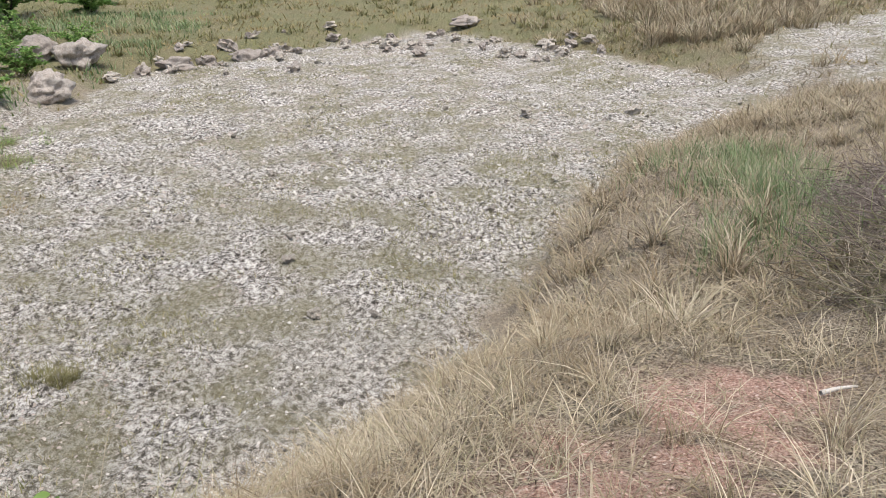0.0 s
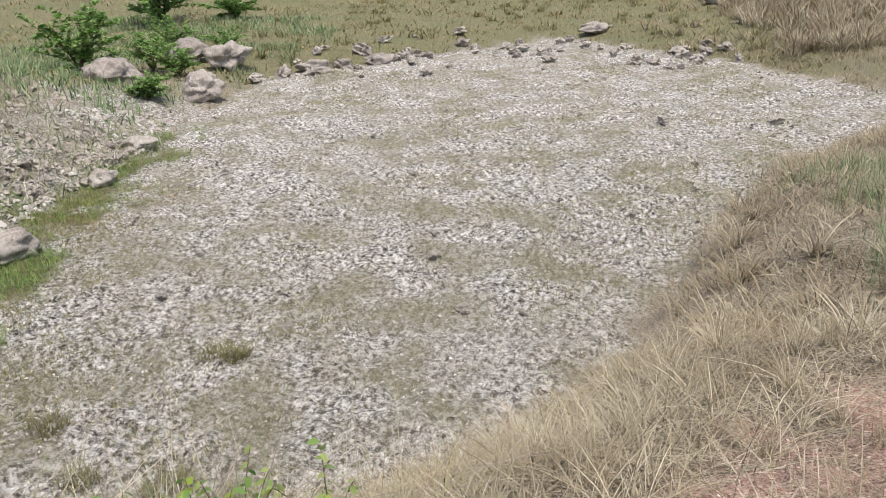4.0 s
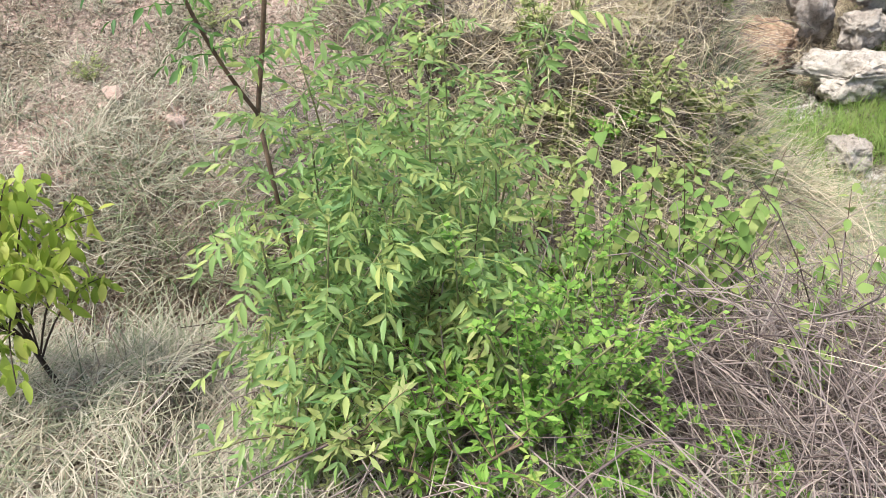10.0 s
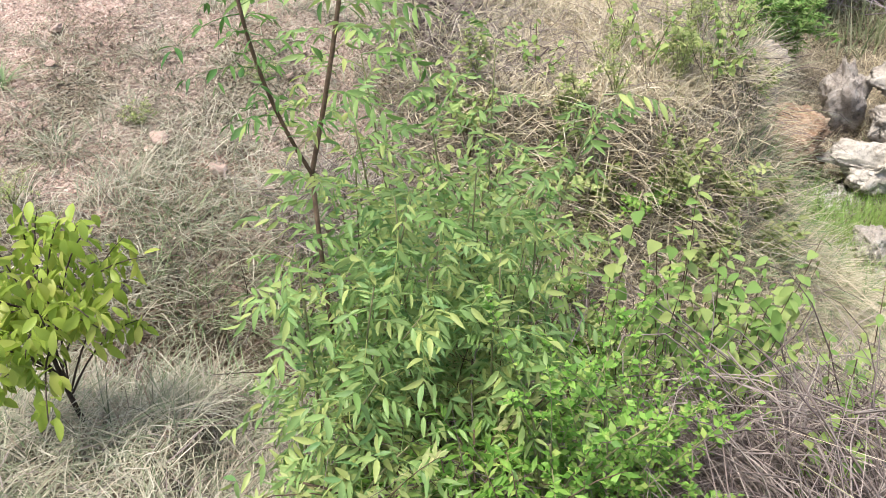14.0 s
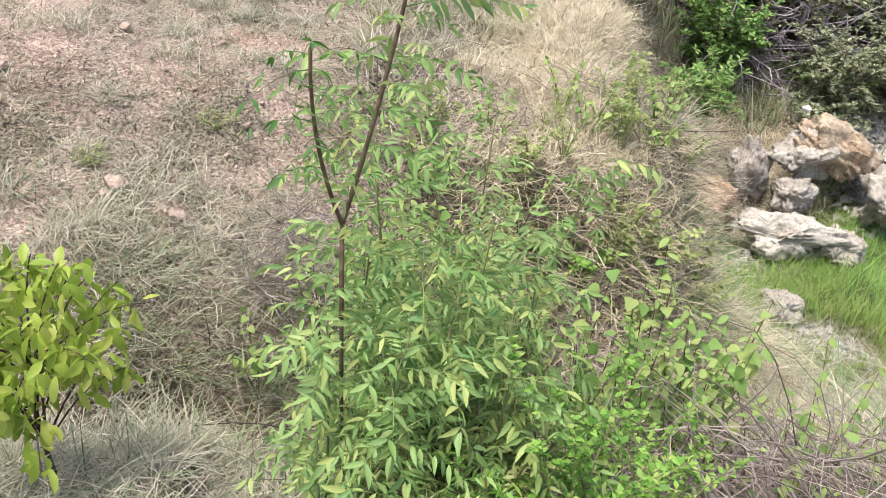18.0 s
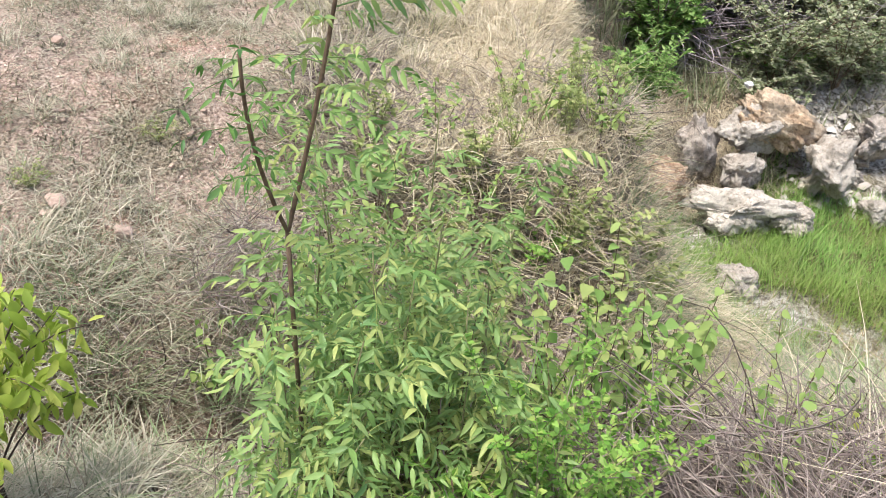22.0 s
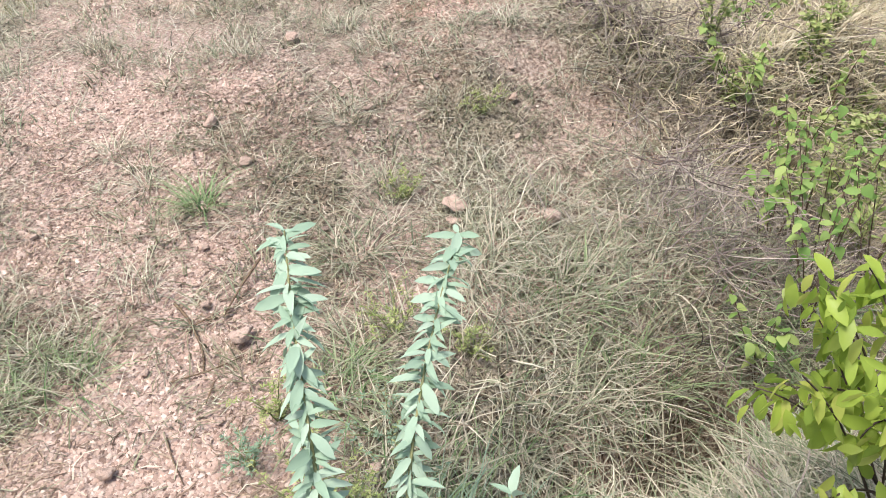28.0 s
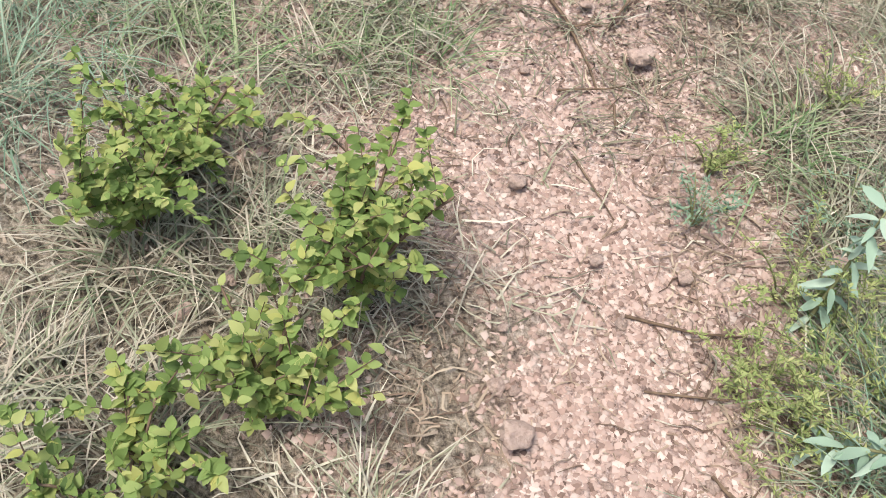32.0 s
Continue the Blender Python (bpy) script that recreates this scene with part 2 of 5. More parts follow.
def tubes(lines, sides=5):
    """Tapering round stems along lines of (places, radii), as arrays."""
    vs, fs, base = [], [], 0
    ang = np.arange(sides) * 2 * np.pi / sides
    for pts, radii in lines:
        pts = np.asarray(pts, float)
        radii = np.broadcast_to(np.asarray(radii, float), (len(pts),))
        way = unit(np.gradient(pts, axis=0))
        ref = np.where(np.abs(way[:, 2:3]) > 0.9, [[1.0, 0, 0]], [[0, 0, 1.0]])
        a = unit(np.cross(way, ref))
        b = np.cross(way, a)
        ring = pts[:, None] + radii[:, None, None] * (np.cos(ang)[None, :, None] * a[:, None] + np.sin(ang)[None, :, None] * b[:, None])
        vs.append(ring.reshape(-1, 3))
        for k in range(len(pts) - 1):
            for j in range(sides):
                p, q = base + k * sides + j, base + k * sides + (j + 1) % sides
                fs += [(p, q, q + sides), (p, q + sides, p + sides)]
        last = base + (len(pts) - 1) * sides
        fs += [(last, last + j, last + j + 1) for j in range(1, sides - 1)]
        base += len(pts) * sides
    return np.concatenate(vs), np.array(fs)


def part(name, me, parent, label="", m=None, kind=""):
    """Links a mesh as one object under a thing or under a part."""
    ob = new(name, me)
    ob.parent = parent
    if m is not None:
        ob.matrix_basis = m
    return tagged(ob, label, kind=kind)


def thing(name, place, label, category, group=""):
    ob = new(name)
    ob.empty_display_size = 0.05
    ob.location = place
    return tagged(ob, label, category, group)


# ---- materials ----
def material(name, rough=0.85, through_light=0.0):
    m = bpy.data.materials.new(name)
    m.use_nodes = True
    nt = m.node_tree
    b = nt.nodes["Principled BSDF"]
    b.inputs["Roughness"].default_value = rough
    b.inputs["Specular IOR Level"].default_value = 0.25
    return m, nt, b


def ramp(nt, colours, fac):
    r = nt.nodes.new("ShaderNodeValToRGB")
    el = r.color_ramp.elements
    el[0].position, el[-1].position = colours[0][0], colours[-1][0]
    el[0].color, el[-1].color = (*colours[0][1], 1), (*colours[-1][1], 1)
    for p, c in colours[1:-1]:
        e = el.new(p)
        e.color = (*c, 1)
    nt.links.new(fac, r.inputs["Fac"])
    return r.outputs["Color"]


def noise_node(nt, scale, detail=4.0, rough=0.6, coords=None):
    n = nt.nodes.new("ShaderNodeTexNoise")
    n.inputs["Scale"].default_value, n.inputs["Detail"].default_value, n.inputs["Roughness"].default_value = scale, detail, rough
    if coords is None:
        coords = nt.nodes.new("ShaderNodeTexCoord").outputs["Object"]
    nt.links.new(coords, n.inputs["Vector"])
    return n.outputs["Fac"]


def mixed(nt, fac, a, b, kind="MIX"):
    n = nt.nodes.new("ShaderNodeMix")
    n.data_type, n.blend_type = "RGBA", kind
    for socket, value in ((n.inputs[0], fac), (n.inputs[6], a), (n.inputs[7], b)):
        if isinstance(value, (int, float)):
            socket.default_value = value
        elif isinstance(value, tuple):
            socket.default_value = (*value, 1)
        else:
            nt.links.new(value, socket)
    return n.outputs[2]


def bump(nt, b, height, strength, distance):
    n = nt.nodes.new("ShaderNodeBump")
    n.inputs["Strength"].default_value, n.inputs["Distance"].default_value = strength, distance
    nt.links.new(height, n.inputs["Height"])
    nt.links.new(n.outputs["Normal"], b.inputs["Normal"])


def leafy(name, colours, rough=0.55, glow=0.35, patch=None):
    """Grass and leaves: colour varies from piece to piece, light comes through."""
    m, nt, b = material(name, rough)
    geo = nt.nodes.new("ShaderNodeNewGeometry")
    col = ramp(nt, [(i / (len(colours) - 1), c) for i, c in enumerate(colours)], geo.outputs["Random Per Island"])
    if patch:
        tex = nt.nodes.new("ShaderNodeTexCoord").outputs["Object"]
        n = noise_node(nt, patch[0], 2.0, 0.5, tex)
        k = ramp(nt, [(0.42, (0, 0, 0)), (0.6, (1, 1, 1))], n)
        col = mixed(nt, k, col, mixed(nt, 0.6, col, patch[1]))
    nt.links.new(col, b.inputs["Base Color"])
    t = nt.nodes.new("ShaderNodeBsdfTranslucent")
    nt.links.new(col, t.inputs["Color"])
    mix = nt.nodes.new("ShaderNodeMixShader")
    mix.inputs[0].default_value = glow
    nt.links.new(b.outputs[0], mix.inputs[1])
    nt.links.new(t.outputs[0], mix.inputs[2])
    nt.links.new(mix.outputs[0], nt.nodes["Material Output"].inputs["Surface"])
    return m


def leafy_part(name, colours, rough=0.5, glow=0.35):
    """The same for leaves that are objects of their own."""
    m, nt, b = material(name, rough)
    info = nt.nodes.new("ShaderNodeObjectInfo")
    geo = nt.nodes.new("ShaderNodeNewGeometry")
    both = nt.nodes.new("ShaderNodeMath")
    both.operation = "MULTIPLY_ADD"
    both.inputs[1].default_value = 0.35
    nt.links.new(geo.outputs["Random Per Island"], both.inputs[0])
    scaled = nt.nodes.new("ShaderNodeMath")
    scaled.operation = "MULTIPLY"
    scaled.inputs[1].default_value = 0.65
    nt.links.new(info.outputs["Random"], scaled.inputs[0])
    nt.links.new(scaled.outputs[0], both.inputs[2])
    col = ramp(nt, [(i / (len(colours) - 1), c) for i, c in enumerate(colours)], both.outputs[0])
    nt.links.new(col, b.inputs["Base Color"])
    t = nt.nodes.new("ShaderNodeBsdfTranslucent")
    nt.links.new(col, t.inputs["Color"])
    mix = nt.nodes.new("ShaderNodeMixShader")
    mix.inputs[0].default_value = glow
    nt.links.new(b.outputs[0], mix.inputs[1])
    nt.links.new(t.outputs[0], mix.inputs[2])
    nt.links.new(mix.outputs[0], nt.nodes["Material Output"].inputs["Surface"])
    return m


def ground_material():
    m, nt, b = material("soil", 0.95)
    geo = nt.nodes.new("ShaderNodeNewGeometry").outputs["Position"]
    att = nt.nodes.new("ShaderNodeAttribute")
    att.attribute_name = "zone"
    sep = nt.nodes.new("ShaderNodeSeparateColor")
    nt.links.new(att.outputs["Color"], sep.inputs["Color"])
    n_fine, n_mid, n_big = noise_node(nt, 60, 5, 0.7, geo), noise_node(nt, 15, 6, 0.75, geo), noise_node(nt, 0.9, 4, 0.6, geo)
    litter = ramp(nt, [(0.38, (0.06, 0.048, 0.036)), (0.5, (0.27, 0.225, 0.16)), (0.63, (0.58, 0.5, 0.39))], n_fine)
    litter = mixed(nt, ramp(nt, [(0.4, (0, 0, 0)), (0.7, (0.5, 0.5, 0.5))], n_mid), litter, (0.24, 0.19, 0.14))
    # mud greys, with pit shade and clod-top highlights painted in as ramp ends
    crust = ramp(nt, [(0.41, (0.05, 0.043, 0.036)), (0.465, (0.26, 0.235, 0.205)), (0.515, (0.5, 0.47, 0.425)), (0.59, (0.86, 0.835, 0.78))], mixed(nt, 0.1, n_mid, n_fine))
    crust = mixed(nt, ramp(nt, [(0.42, (0, 0, 0)), (0.62, (0.4, 0.4, 0.4))], noise_node(nt, 0.45, 3, 0.6, geo)), crust, mixed(nt, n_mid, (0.18, 0.16, 0.12), (0.57, 0.53, 0.43)))
    crust = mixed(nt, ramp(nt, [(0.45, (0, 0, 0)), (0.62, (0.65, 0.65, 0.65))], n_big), crust, mixed(nt, n_fine, (0.13, 0.12, 0.055), (0.34, 0.31, 0.19)))
    red = ramp(nt, [(0.36, (0.17, 0.09, 0.065)), (0.5, (0.47, 0.285, 0.215)), (0.64, (0.7, 0.52, 0.43))], n_fine)
    trail = ramp(nt, [(0.36, (0.2, 0.135, 0.11)), (0.48, (0.45, 0.315, 0.26)), (0.62, (0.7, 0.555, 0.475))], n_fine)
    trail = mixed(nt, ramp(nt, [(0.4, (0, 0, 0)), (0.7, (0.35, 0.35, 0.35))], n_big), trail, (0.47, 0.37, 0.31))
    green = ramp(nt, [(0.36, (0.035, 0.045, 0.015)), (0.5, (0.12, 0.135, 0.05)), (0.64, (0.27, 0.25, 0.12))], mixed(nt, 0.5, n_fine, n_mid))
    green = mixed(nt, ramp(nt, [(0.45, (0, 0, 0)), (0.6, (0.35, 0.35, 0.35))], n_big), green, mixed(nt, n_mid, (0.1, 0.07, 0.04), (0.36, 0.28, 0.17)))
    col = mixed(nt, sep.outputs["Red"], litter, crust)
    col = mixed(nt, sep.outputs["Green"], col, red)
    col = mixed(nt, sep.outputs["Blue"], col, trail)
    col = mixed(nt, att.outputs["Alpha"], col, green)
    nt.links.new(col, b.inputs["Base Color"])
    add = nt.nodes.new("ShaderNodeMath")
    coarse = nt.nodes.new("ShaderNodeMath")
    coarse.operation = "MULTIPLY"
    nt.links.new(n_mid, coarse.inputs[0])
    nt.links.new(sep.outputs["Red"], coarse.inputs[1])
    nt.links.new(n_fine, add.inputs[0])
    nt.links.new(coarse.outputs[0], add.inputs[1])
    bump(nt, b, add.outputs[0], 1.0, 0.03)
    return m


def stone_material(name, colours, scale=6.0, relief=0.02):
    m, nt, b = material(name, 0.93)
    tex = nt.nodes.new("ShaderNodeTexCoord").outputs["Object"]
    n1, n2, n3 = noise_node(nt, scale * 1.6, 7, 0.75, tex), noise_node(nt, scale * 5, 5, 0.75, tex), noise_node(nt, scale * 0.35, 3, 0.5, tex)
    col = ramp(nt, [(0.25 + 0.5 * i / (len(colours) - 1), c) for i, c in enumerate(colours)], n1)
    col = mixed(nt, ramp(nt, [(0.5, (0, 0, 0)), (0.62, (0.6, 0.6, 0.6))], n2), col, tuple(0.75 * c for c in colours[0]))
    col = mixed(nt, ramp(nt, [(0.45, (0, 0, 0)), (0.65, (0.3, 0.3, 0.3))], n3), col, colours[-1])
    info = nt.nodes.new("ShaderNodeObjectInfo")
    col = mixed(nt, ramp(nt, [(0, (0, 0, 0)), (1, (0.35, 0.35, 0.35))], info.outputs["Random"]), col, colours[0])
    nt.links.new(col, b.inputs["Base Color"])
    add = nt.nodes.new("ShaderNodeMath")
    nt.links.new(n1, add.inputs[0])
    nt.links.new(n2, add.inputs[1])
    bump(nt, b, add.outputs[0], 1.0, relief)
    return m


def bark(name, a, c):
    m, nt, b = material(name, 0.85)
    n = noise_node(nt, 40, 4, 0.6)
    nt.links.new(ramp(nt, [(0.3, a), (0.7, c)], n), b.inputs["Base Color"])
    bump(nt, b, n, 0.5, 0.004)
    return m


SOIL = ground_material()
PALE_STONE = stone_material("pale_limestone", [(0.15, 0.125, 0.105), (0.42, 0.375, 0.315), (0.57, 0.52, 0.45), (0.7, 0.655, 0.58)])
OCHRE_STONE = stone_material("ochre_limestone", [(0.1, 0.06, 0.04), (0.38, 0.26, 0.165), (0.55, 0.425, 0.29), (0.66, 0.58, 0.47)])
RUST_STONE = stone_material("rusty_limestone", [(0.075, 0.042, 0.028), (0.28, 0.17, 0.105), (0.45, 0.31, 0.2), (0.62, 0.52, 0.41)])
GREY_STONE = stone_material("grey_limestone", [(0.12, 0.1, 0.085), (0.33, 0.285, 0.245), (0.47, 0.42, 0.37), (0.62, 0.57, 0.51)])
PINK_STONE = stone_material("pinkish_pebble", [(0.32, 0.22, 0.175), (0.48, 0.36, 0.29), (0.6, 0.48, 0.4)], 1.8, 0.006)
STRAW = leafy("dry_straw", [(0.1, 0.075, 0.05), (0.36, 0.3, 0.2), (0.5, 0.43, 0.31), (0.27, 0.25, 0.14), (0.66, 0.58, 0.45), (0.16, 0.115, 0.075)], 0.7, 0.2, (1.3, (0.24, 0.18, 0.105)))
MESS = leafy("dry_mess", [(0.15, 0.12, 0.09), (0.37, 0.32, 0.22), (0.27, 0.28, 0.13), (0.54, 0.48, 0.36), (0.22, 0.18, 0.15), (0.64, 0.58, 0.47)], 0.7, 0.25)
PALE_STRAW = leafy("pale_straw", [(0.2, 0.155, 0.1), (0.58, 0.5, 0.36), (0.74, 0.66, 0.5), (0.46, 0.41, 0.26), (0.66, 0.57, 0.42), (0.34, 0.27, 0.17)], 0.7, 0.3)
# the darkest thatch entries put shade between blades into the colour
THATCH = leafy("grey_thatch", [(0.1, 0.085, 0.06), (0.35, 0.325, 0.245), (0.62, 0.575, 0.46), (0.22, 0.24, 0.14), (0.5, 0.46, 0.36), (0.14, 0.15, 0.085)], 0.75, 0.2)
TUSSOCK = leafy("tussock_green", [(0.09, 0.1, 0.06), (0.22, 0.26, 0.16), (0.42, 0.39, 0.29), (0.54, 0.48, 0.38), (0.15, 0.2, 0.1), (0.34, 0.34, 0.23), (0.46, 0.4, 0.31), (0.24, 0.18, 0.13)], 0.65, 0.3)
GREEN_TUSSOCK = leafy("fresh_tussock", [(0.08, 0.14, 0.05), (0.17, 0.26, 0.11), (0.27, 0.35, 0.17), (0.4, 0.42, 0.26), (0.14, 0.22, 0.1)], 0.6, 0.3)
LUSH = leafy("lush_green", [(0.1, 0.22, 0.04), (0.18, 0.37, 0.07), (0.28, 0.46, 0.12), (0.39, 0.48, 0.18), (0.14, 0.3, 0.06)], 0.6, 0.38, (0.8, (0.25, 0.31, 0.08)))
OLIVE = leafy("olive_turf", [(0.13, 0.13, 0.05), (0.22, 0.2, 0.09), (0.3, 0.27, 0.14), (0.16, 0.17, 0.06)], 0.7, 0.25)
OLIVE_TAN = leafy("olive_tan_turf", [(0.16, 0.16, 0.06), (0.27, 0.25, 0.11), (0.4, 0.35, 0.2), (0.2, 0.21, 0.08), (0.48, 0.42, 0.27)], 0.7, 0.3)
MEADOW = leafy("meadow", [(0.11, 0.12, 0.04), (0.24, 0.23, 0.1), (0.36, 0.29, 0.15), (0.1, 0.15, 0.04)], 0.7, 0.25, (0.25, (0.36, 0.25, 0.13)))


GREYWOOD = leafy("grey_dead_wood", [(0.12, 0.095, 0.105), (0.27, 0.225, 0.24), (0.42, 0.365, 0.375), (0.19, 0.155, 0.17)], 0.85, 0.05)
DEAD = leafy("dead_twig", [(0.07, 0.052, 0.045), (0.21, 0.165, 0.145), (0.3, 0.25, 0.22), (0.14, 0.105, 0.1), (0.42, 0.355, 0.305), (0.24, 0.19, 0.165)], 0.85, 0.05)


# ---- ground ----
def spaced(*stretches):
    """Grid lines: (start, end, spacing) one after the other."""
    return np.concatenate([np.arange(a, b, s) for a, b, s in stretches] + [[stretches[-1][1]]])


GX = spaced((-400, -60, 30), (-60, -20, 4), (-20, -10.4, 0.4), (-10.4, -5.6, 0.06), (-5.6, 2.2, 0.035), (2.2, 6.0, 0.08), (6.0, 16.0, 0.25), (16, 60, 3), (60, 400, 30))
GY = spaced((-400, -60, 30), (-60, -12, 4), (-12, -5.0, 0.3), (-5.0, 3.2, 0.04), (3.2, 12.0, 0.06), (12.0, 30.0, 0.12), (30, 60, 1.2), (60, 420, 30))
XX, YY = np.meshgrid(GX, GY)
fx, fy = XX.ravel(), YY.ravel()
shore_d = shore(fx, fy)
zone_c, zone_r, zone_t, zone_g = zones(fx, fy, shore_d)
ground_v = np.stack([fx, fy, ground_height(fx, fy)], -1)
nx, ny = len(GX), len(GY)
idx = np.arange(nx * ny).reshape(ny, nx)
q = np.stack([idx[:-1, :-1], idx[:-1, 1:], idx[1:, 1:], idx[1:, :-1]], -1).reshape(-1, 4)
ground_me = mesh_from("ground", ground_v, np.concatenate([q[:, [0, 1, 2]], q[:, [0, 2, 3]]]), SOIL)
colour = ground_me.color_attributes.new("zone", "FLOAT_COLOR", "POINT")
colour.data.foreach_set("color", np.stack([zone_c, zone_r, zone_t, zone_g], -1).astype(np.float32).ravel())
shaded(ground_me)
ground = tagged(new("ground", ground_me), "uneven pale dried mud, litter and pinkish stony soil", "ground", kind="structure")


# ---- grass ----
def sown(n, box, keep):
    """Up to n places in a box, kept with the chance that keep(x, y) gives."""
    x, y = RNG.uniform(box[0], box[1], n), RNG.uniform(box[2], box[3], n)
    chosen = RNG.random(n) < keep(x, y)
    x, y = x[chosen], y[chosen]
    return np.stack([x, y, ground_height(x, y) - 0.004], -1)


def grass(name, label, n, box, keep, h, w, lean, droop, mat, rows=3):
    roots = sown(n, box, keep)
    k = len(roots)
    tall = RNG.uniform(h[0], h[1], k) * (0.6 + 0.8 * vnoise(roots[:, 0], roots[:, 1], 0.35, 5))
    me = blades(name, roots, tall, RNG.uniform(w[0], w[1], k), RNG.uniform(lean[0], lean[1], k), RNG.uniform(droop[0], droop[1], k), mat, rows)
    return tagged(new(name, me), label, "grass", kind="stuff")


def clumps(x, y, scale, seed, lo=0.4, hi=0.62):
    return step(lo, hi, fbm(x, y, scale, seed, 2))


def off_bare(x, y):
    crust, red, trail, green = zones(x, y, shore(x, y))
    return (1 - crust) * (1 - 0.85 * red) * (1 - 0.9 * trail * (0.6 + 0.4 * step(-4.6, -3.6, x))) * (1 - green * step(22, 18, y) * step(0.5, 1.0, y)) * step(0.2, 0.34, np.hypot(x + 2.275, y + 3.45))


grass("bank_grass", "dry tan grass on the bank above the dried pond", 24000, (-2.4, 4.2, 1.1, 7.5), lambda x, y: off_bare(x, y) * (0.45 + 0.55 * clumps(x, y, 0.4, 11)), (0.05, 0.2), (0.0035, 0.0075), (0.1, 1.3), (0.1, 1.0), STRAW)
grass("mound_grass", "tan and reddish dry grass on the low mound", 46000, (1.0, 11.0, 5.5, 20.0), lambda x, y: off_bare(x, y) * (0.5 + 0.5 * clumps(x, y, 0.9, 12)), (0.08, 0.34), (0.008, 0.018), (0.1, 1.2), (0.1, 0.9), STRAW, 2)
grass("thatch_grass", "flattened grey-tan dead grass", 80000, (-8.5, -1.2, -5.2, 1.2), lambda x, y: off_bare(x, y) * (0.12 + 0.88 * clumps(x, y, 0.33, 13, 0.42, 0.6)), (0.05, 0.13), (0.003, 0.006), (0.4, 1.35), (0.1, 0.6), THATCH, 2)
grass("sward", "bright green short grass along the rocks", 90000, (-10.5, -4.4, 1.2, 18.0), lambda x, y: zones(x, y, shore(x, y))[3] * (0.35 + 0.65 * step(13, 3, y)), (0.1, 0.26), (0.004, 0.009), (0.0, 0.6), (0.0, 0.5), LUSH, 2)
grass("tall_sward", "tall vivid green grass at the foot of the rocks", 26000, (-8.0, -4.9, 1.4, 7.5), lambda x, y: zones(x, y, shore(x, y))[3] * step(6.0, 2.4, y), (0.12, 0.3), (0.004, 0.008), (0.0, 0.8), (0.1, 0.7), LUSH, 2)
grass("sward_edge", "thin olive and tan grass where the green strip fades into mud", 30000, (-8.5, -3.8, 1.6, 13.0), lambda x, y: step(0.3, -0.1, shore(x, y)) * step(1.7, 0.3, line_distance(x, y, GREEN_EDGE)[0] - line_distance(x, y, GREEN_EDGE)[1] + 1.2 * (fbm(x, y, 0.7, 63) - 0.5)) * (0.2 + 0.8 * clumps(x, y, 0.5, 62)), (0.05, 0.16), (0.004, 0.009), (0.1, 0.9), (0.0, 0.6), MEADOW, 2)
grass("turf", "sparse olive turf on the dried mud", 150000, (-8.5, 5.0, 2.5, 27.0), lambda x, y: zones(x, y, shore(x, y))[0] * np.maximum(clumps(x, y, 1.3, 14, 0.47, 0.68), 0.9 * step(12.0, 5.0, y) * step(0.0, -4.5, x) * clumps(x, y, 0.6, 24, 0.3, 0.6)), (0.03, 0.1), (0.005, 0.012), (0.1, 1.0), (0.0, 0.5), OLIVE_TAN, 2)
grass("meadow_grass", "yellow-green meadow grass beyond the pond", 80000, (-26, 34, 18, 66), lambda x, y: off_bare(x, y) * (0.2 + 0.8 * clumps(x, y, 2.2, 19)), (0.05, 0.25), (0.04, 0.09), (0.1, 1.1), (0.0, 0.6), MEADOW, 1)
grass("far_mound_grass", "tan dry grass between the mound and the far meadow", 60000, (3.0, 24.0, 13.0, 30.0), lambda x, y: off_bare(x, y) * (0.25 + 0.75 * clumps(x, y, 1.4, 29)), (0.1, 0.4), (0.012, 0.028), (0.1, 1.1), (0.1, 0.8), STRAW, 1)
grass("far_lush_grass", "deep green grass round the far boulders", 16000, (-20, -9.2, 16, 36), lambda x, y: step(0.2, 0.8, shore(x, y)) * clumps(x, y, 2.5, 20, 0.3, 0.5), (0.15, 0.4), (0.02, 0.045), (0.0, 0.8), (0.0, 0.6), GREEN_TUSSOCK, 2)



# ---- shapes of leaves ----
def leaf_shape(width, profile, fold=0.25, droop=0.15):
    """A leaf one long along +y, folded along its midrib; profile: (place along it, share of the width)."""
    v, f = [(0, 0, 0)], []
    for s, w in profile:
        z = -droop * s * s
        v += [(-w * width / 2, s + 0.02, z + fold * w * width / 2), (0, s, z), (w * width / 2, s + 0.02, z + fold * w * width / 2)]
    v.append((0, 1, -droop))
    f += [(0, 2, 1), (0, 3, 2)]
    for k in range(len(profile) - 1):
        a = 1 + 3 * k
        f += [(a, a + 1, a + 4), (a, a + 4, a + 3), (a + 1, a + 2, a + 5), (a + 1, a + 5, a + 4)]
    a, e = 1 + 3 * (len(profile) - 1), len(v) - 1
    f += [(a, a + 1, e), (a + 1, a + 2, e)]
    return np.array(v, float), np.array(f)


LANCE = leaf_shape(0.28, [(0.15, 0.7), (0.4, 1.0), (0.75, 0.6)], 0.35, 0.3)
OVAL = leaf_shape(0.52, [(0.15, 0.65), (0.45, 1.0), (0.75, 0.7)], 0.25, 0.3)
HEART = leaf_shape(0.85, [(0.05, 0.75), (0.3, 1.0), (0.65, 0.6)], 0.2, 0.25)
LONG = leaf_shape(0.34, [(0.15, 0.6), (0.5, 1.0), (0.8, 0.7)], 0.25, 0.35)
DROOP = leaf_shape(0.46, [(0.15, 0.6), (0.45, 1.0), (0.78, 0.65)], 0.3, 0.3)
SMALL = leaf_shape(0.6, [(0.45, 1.0)], 0.2, 0.15)
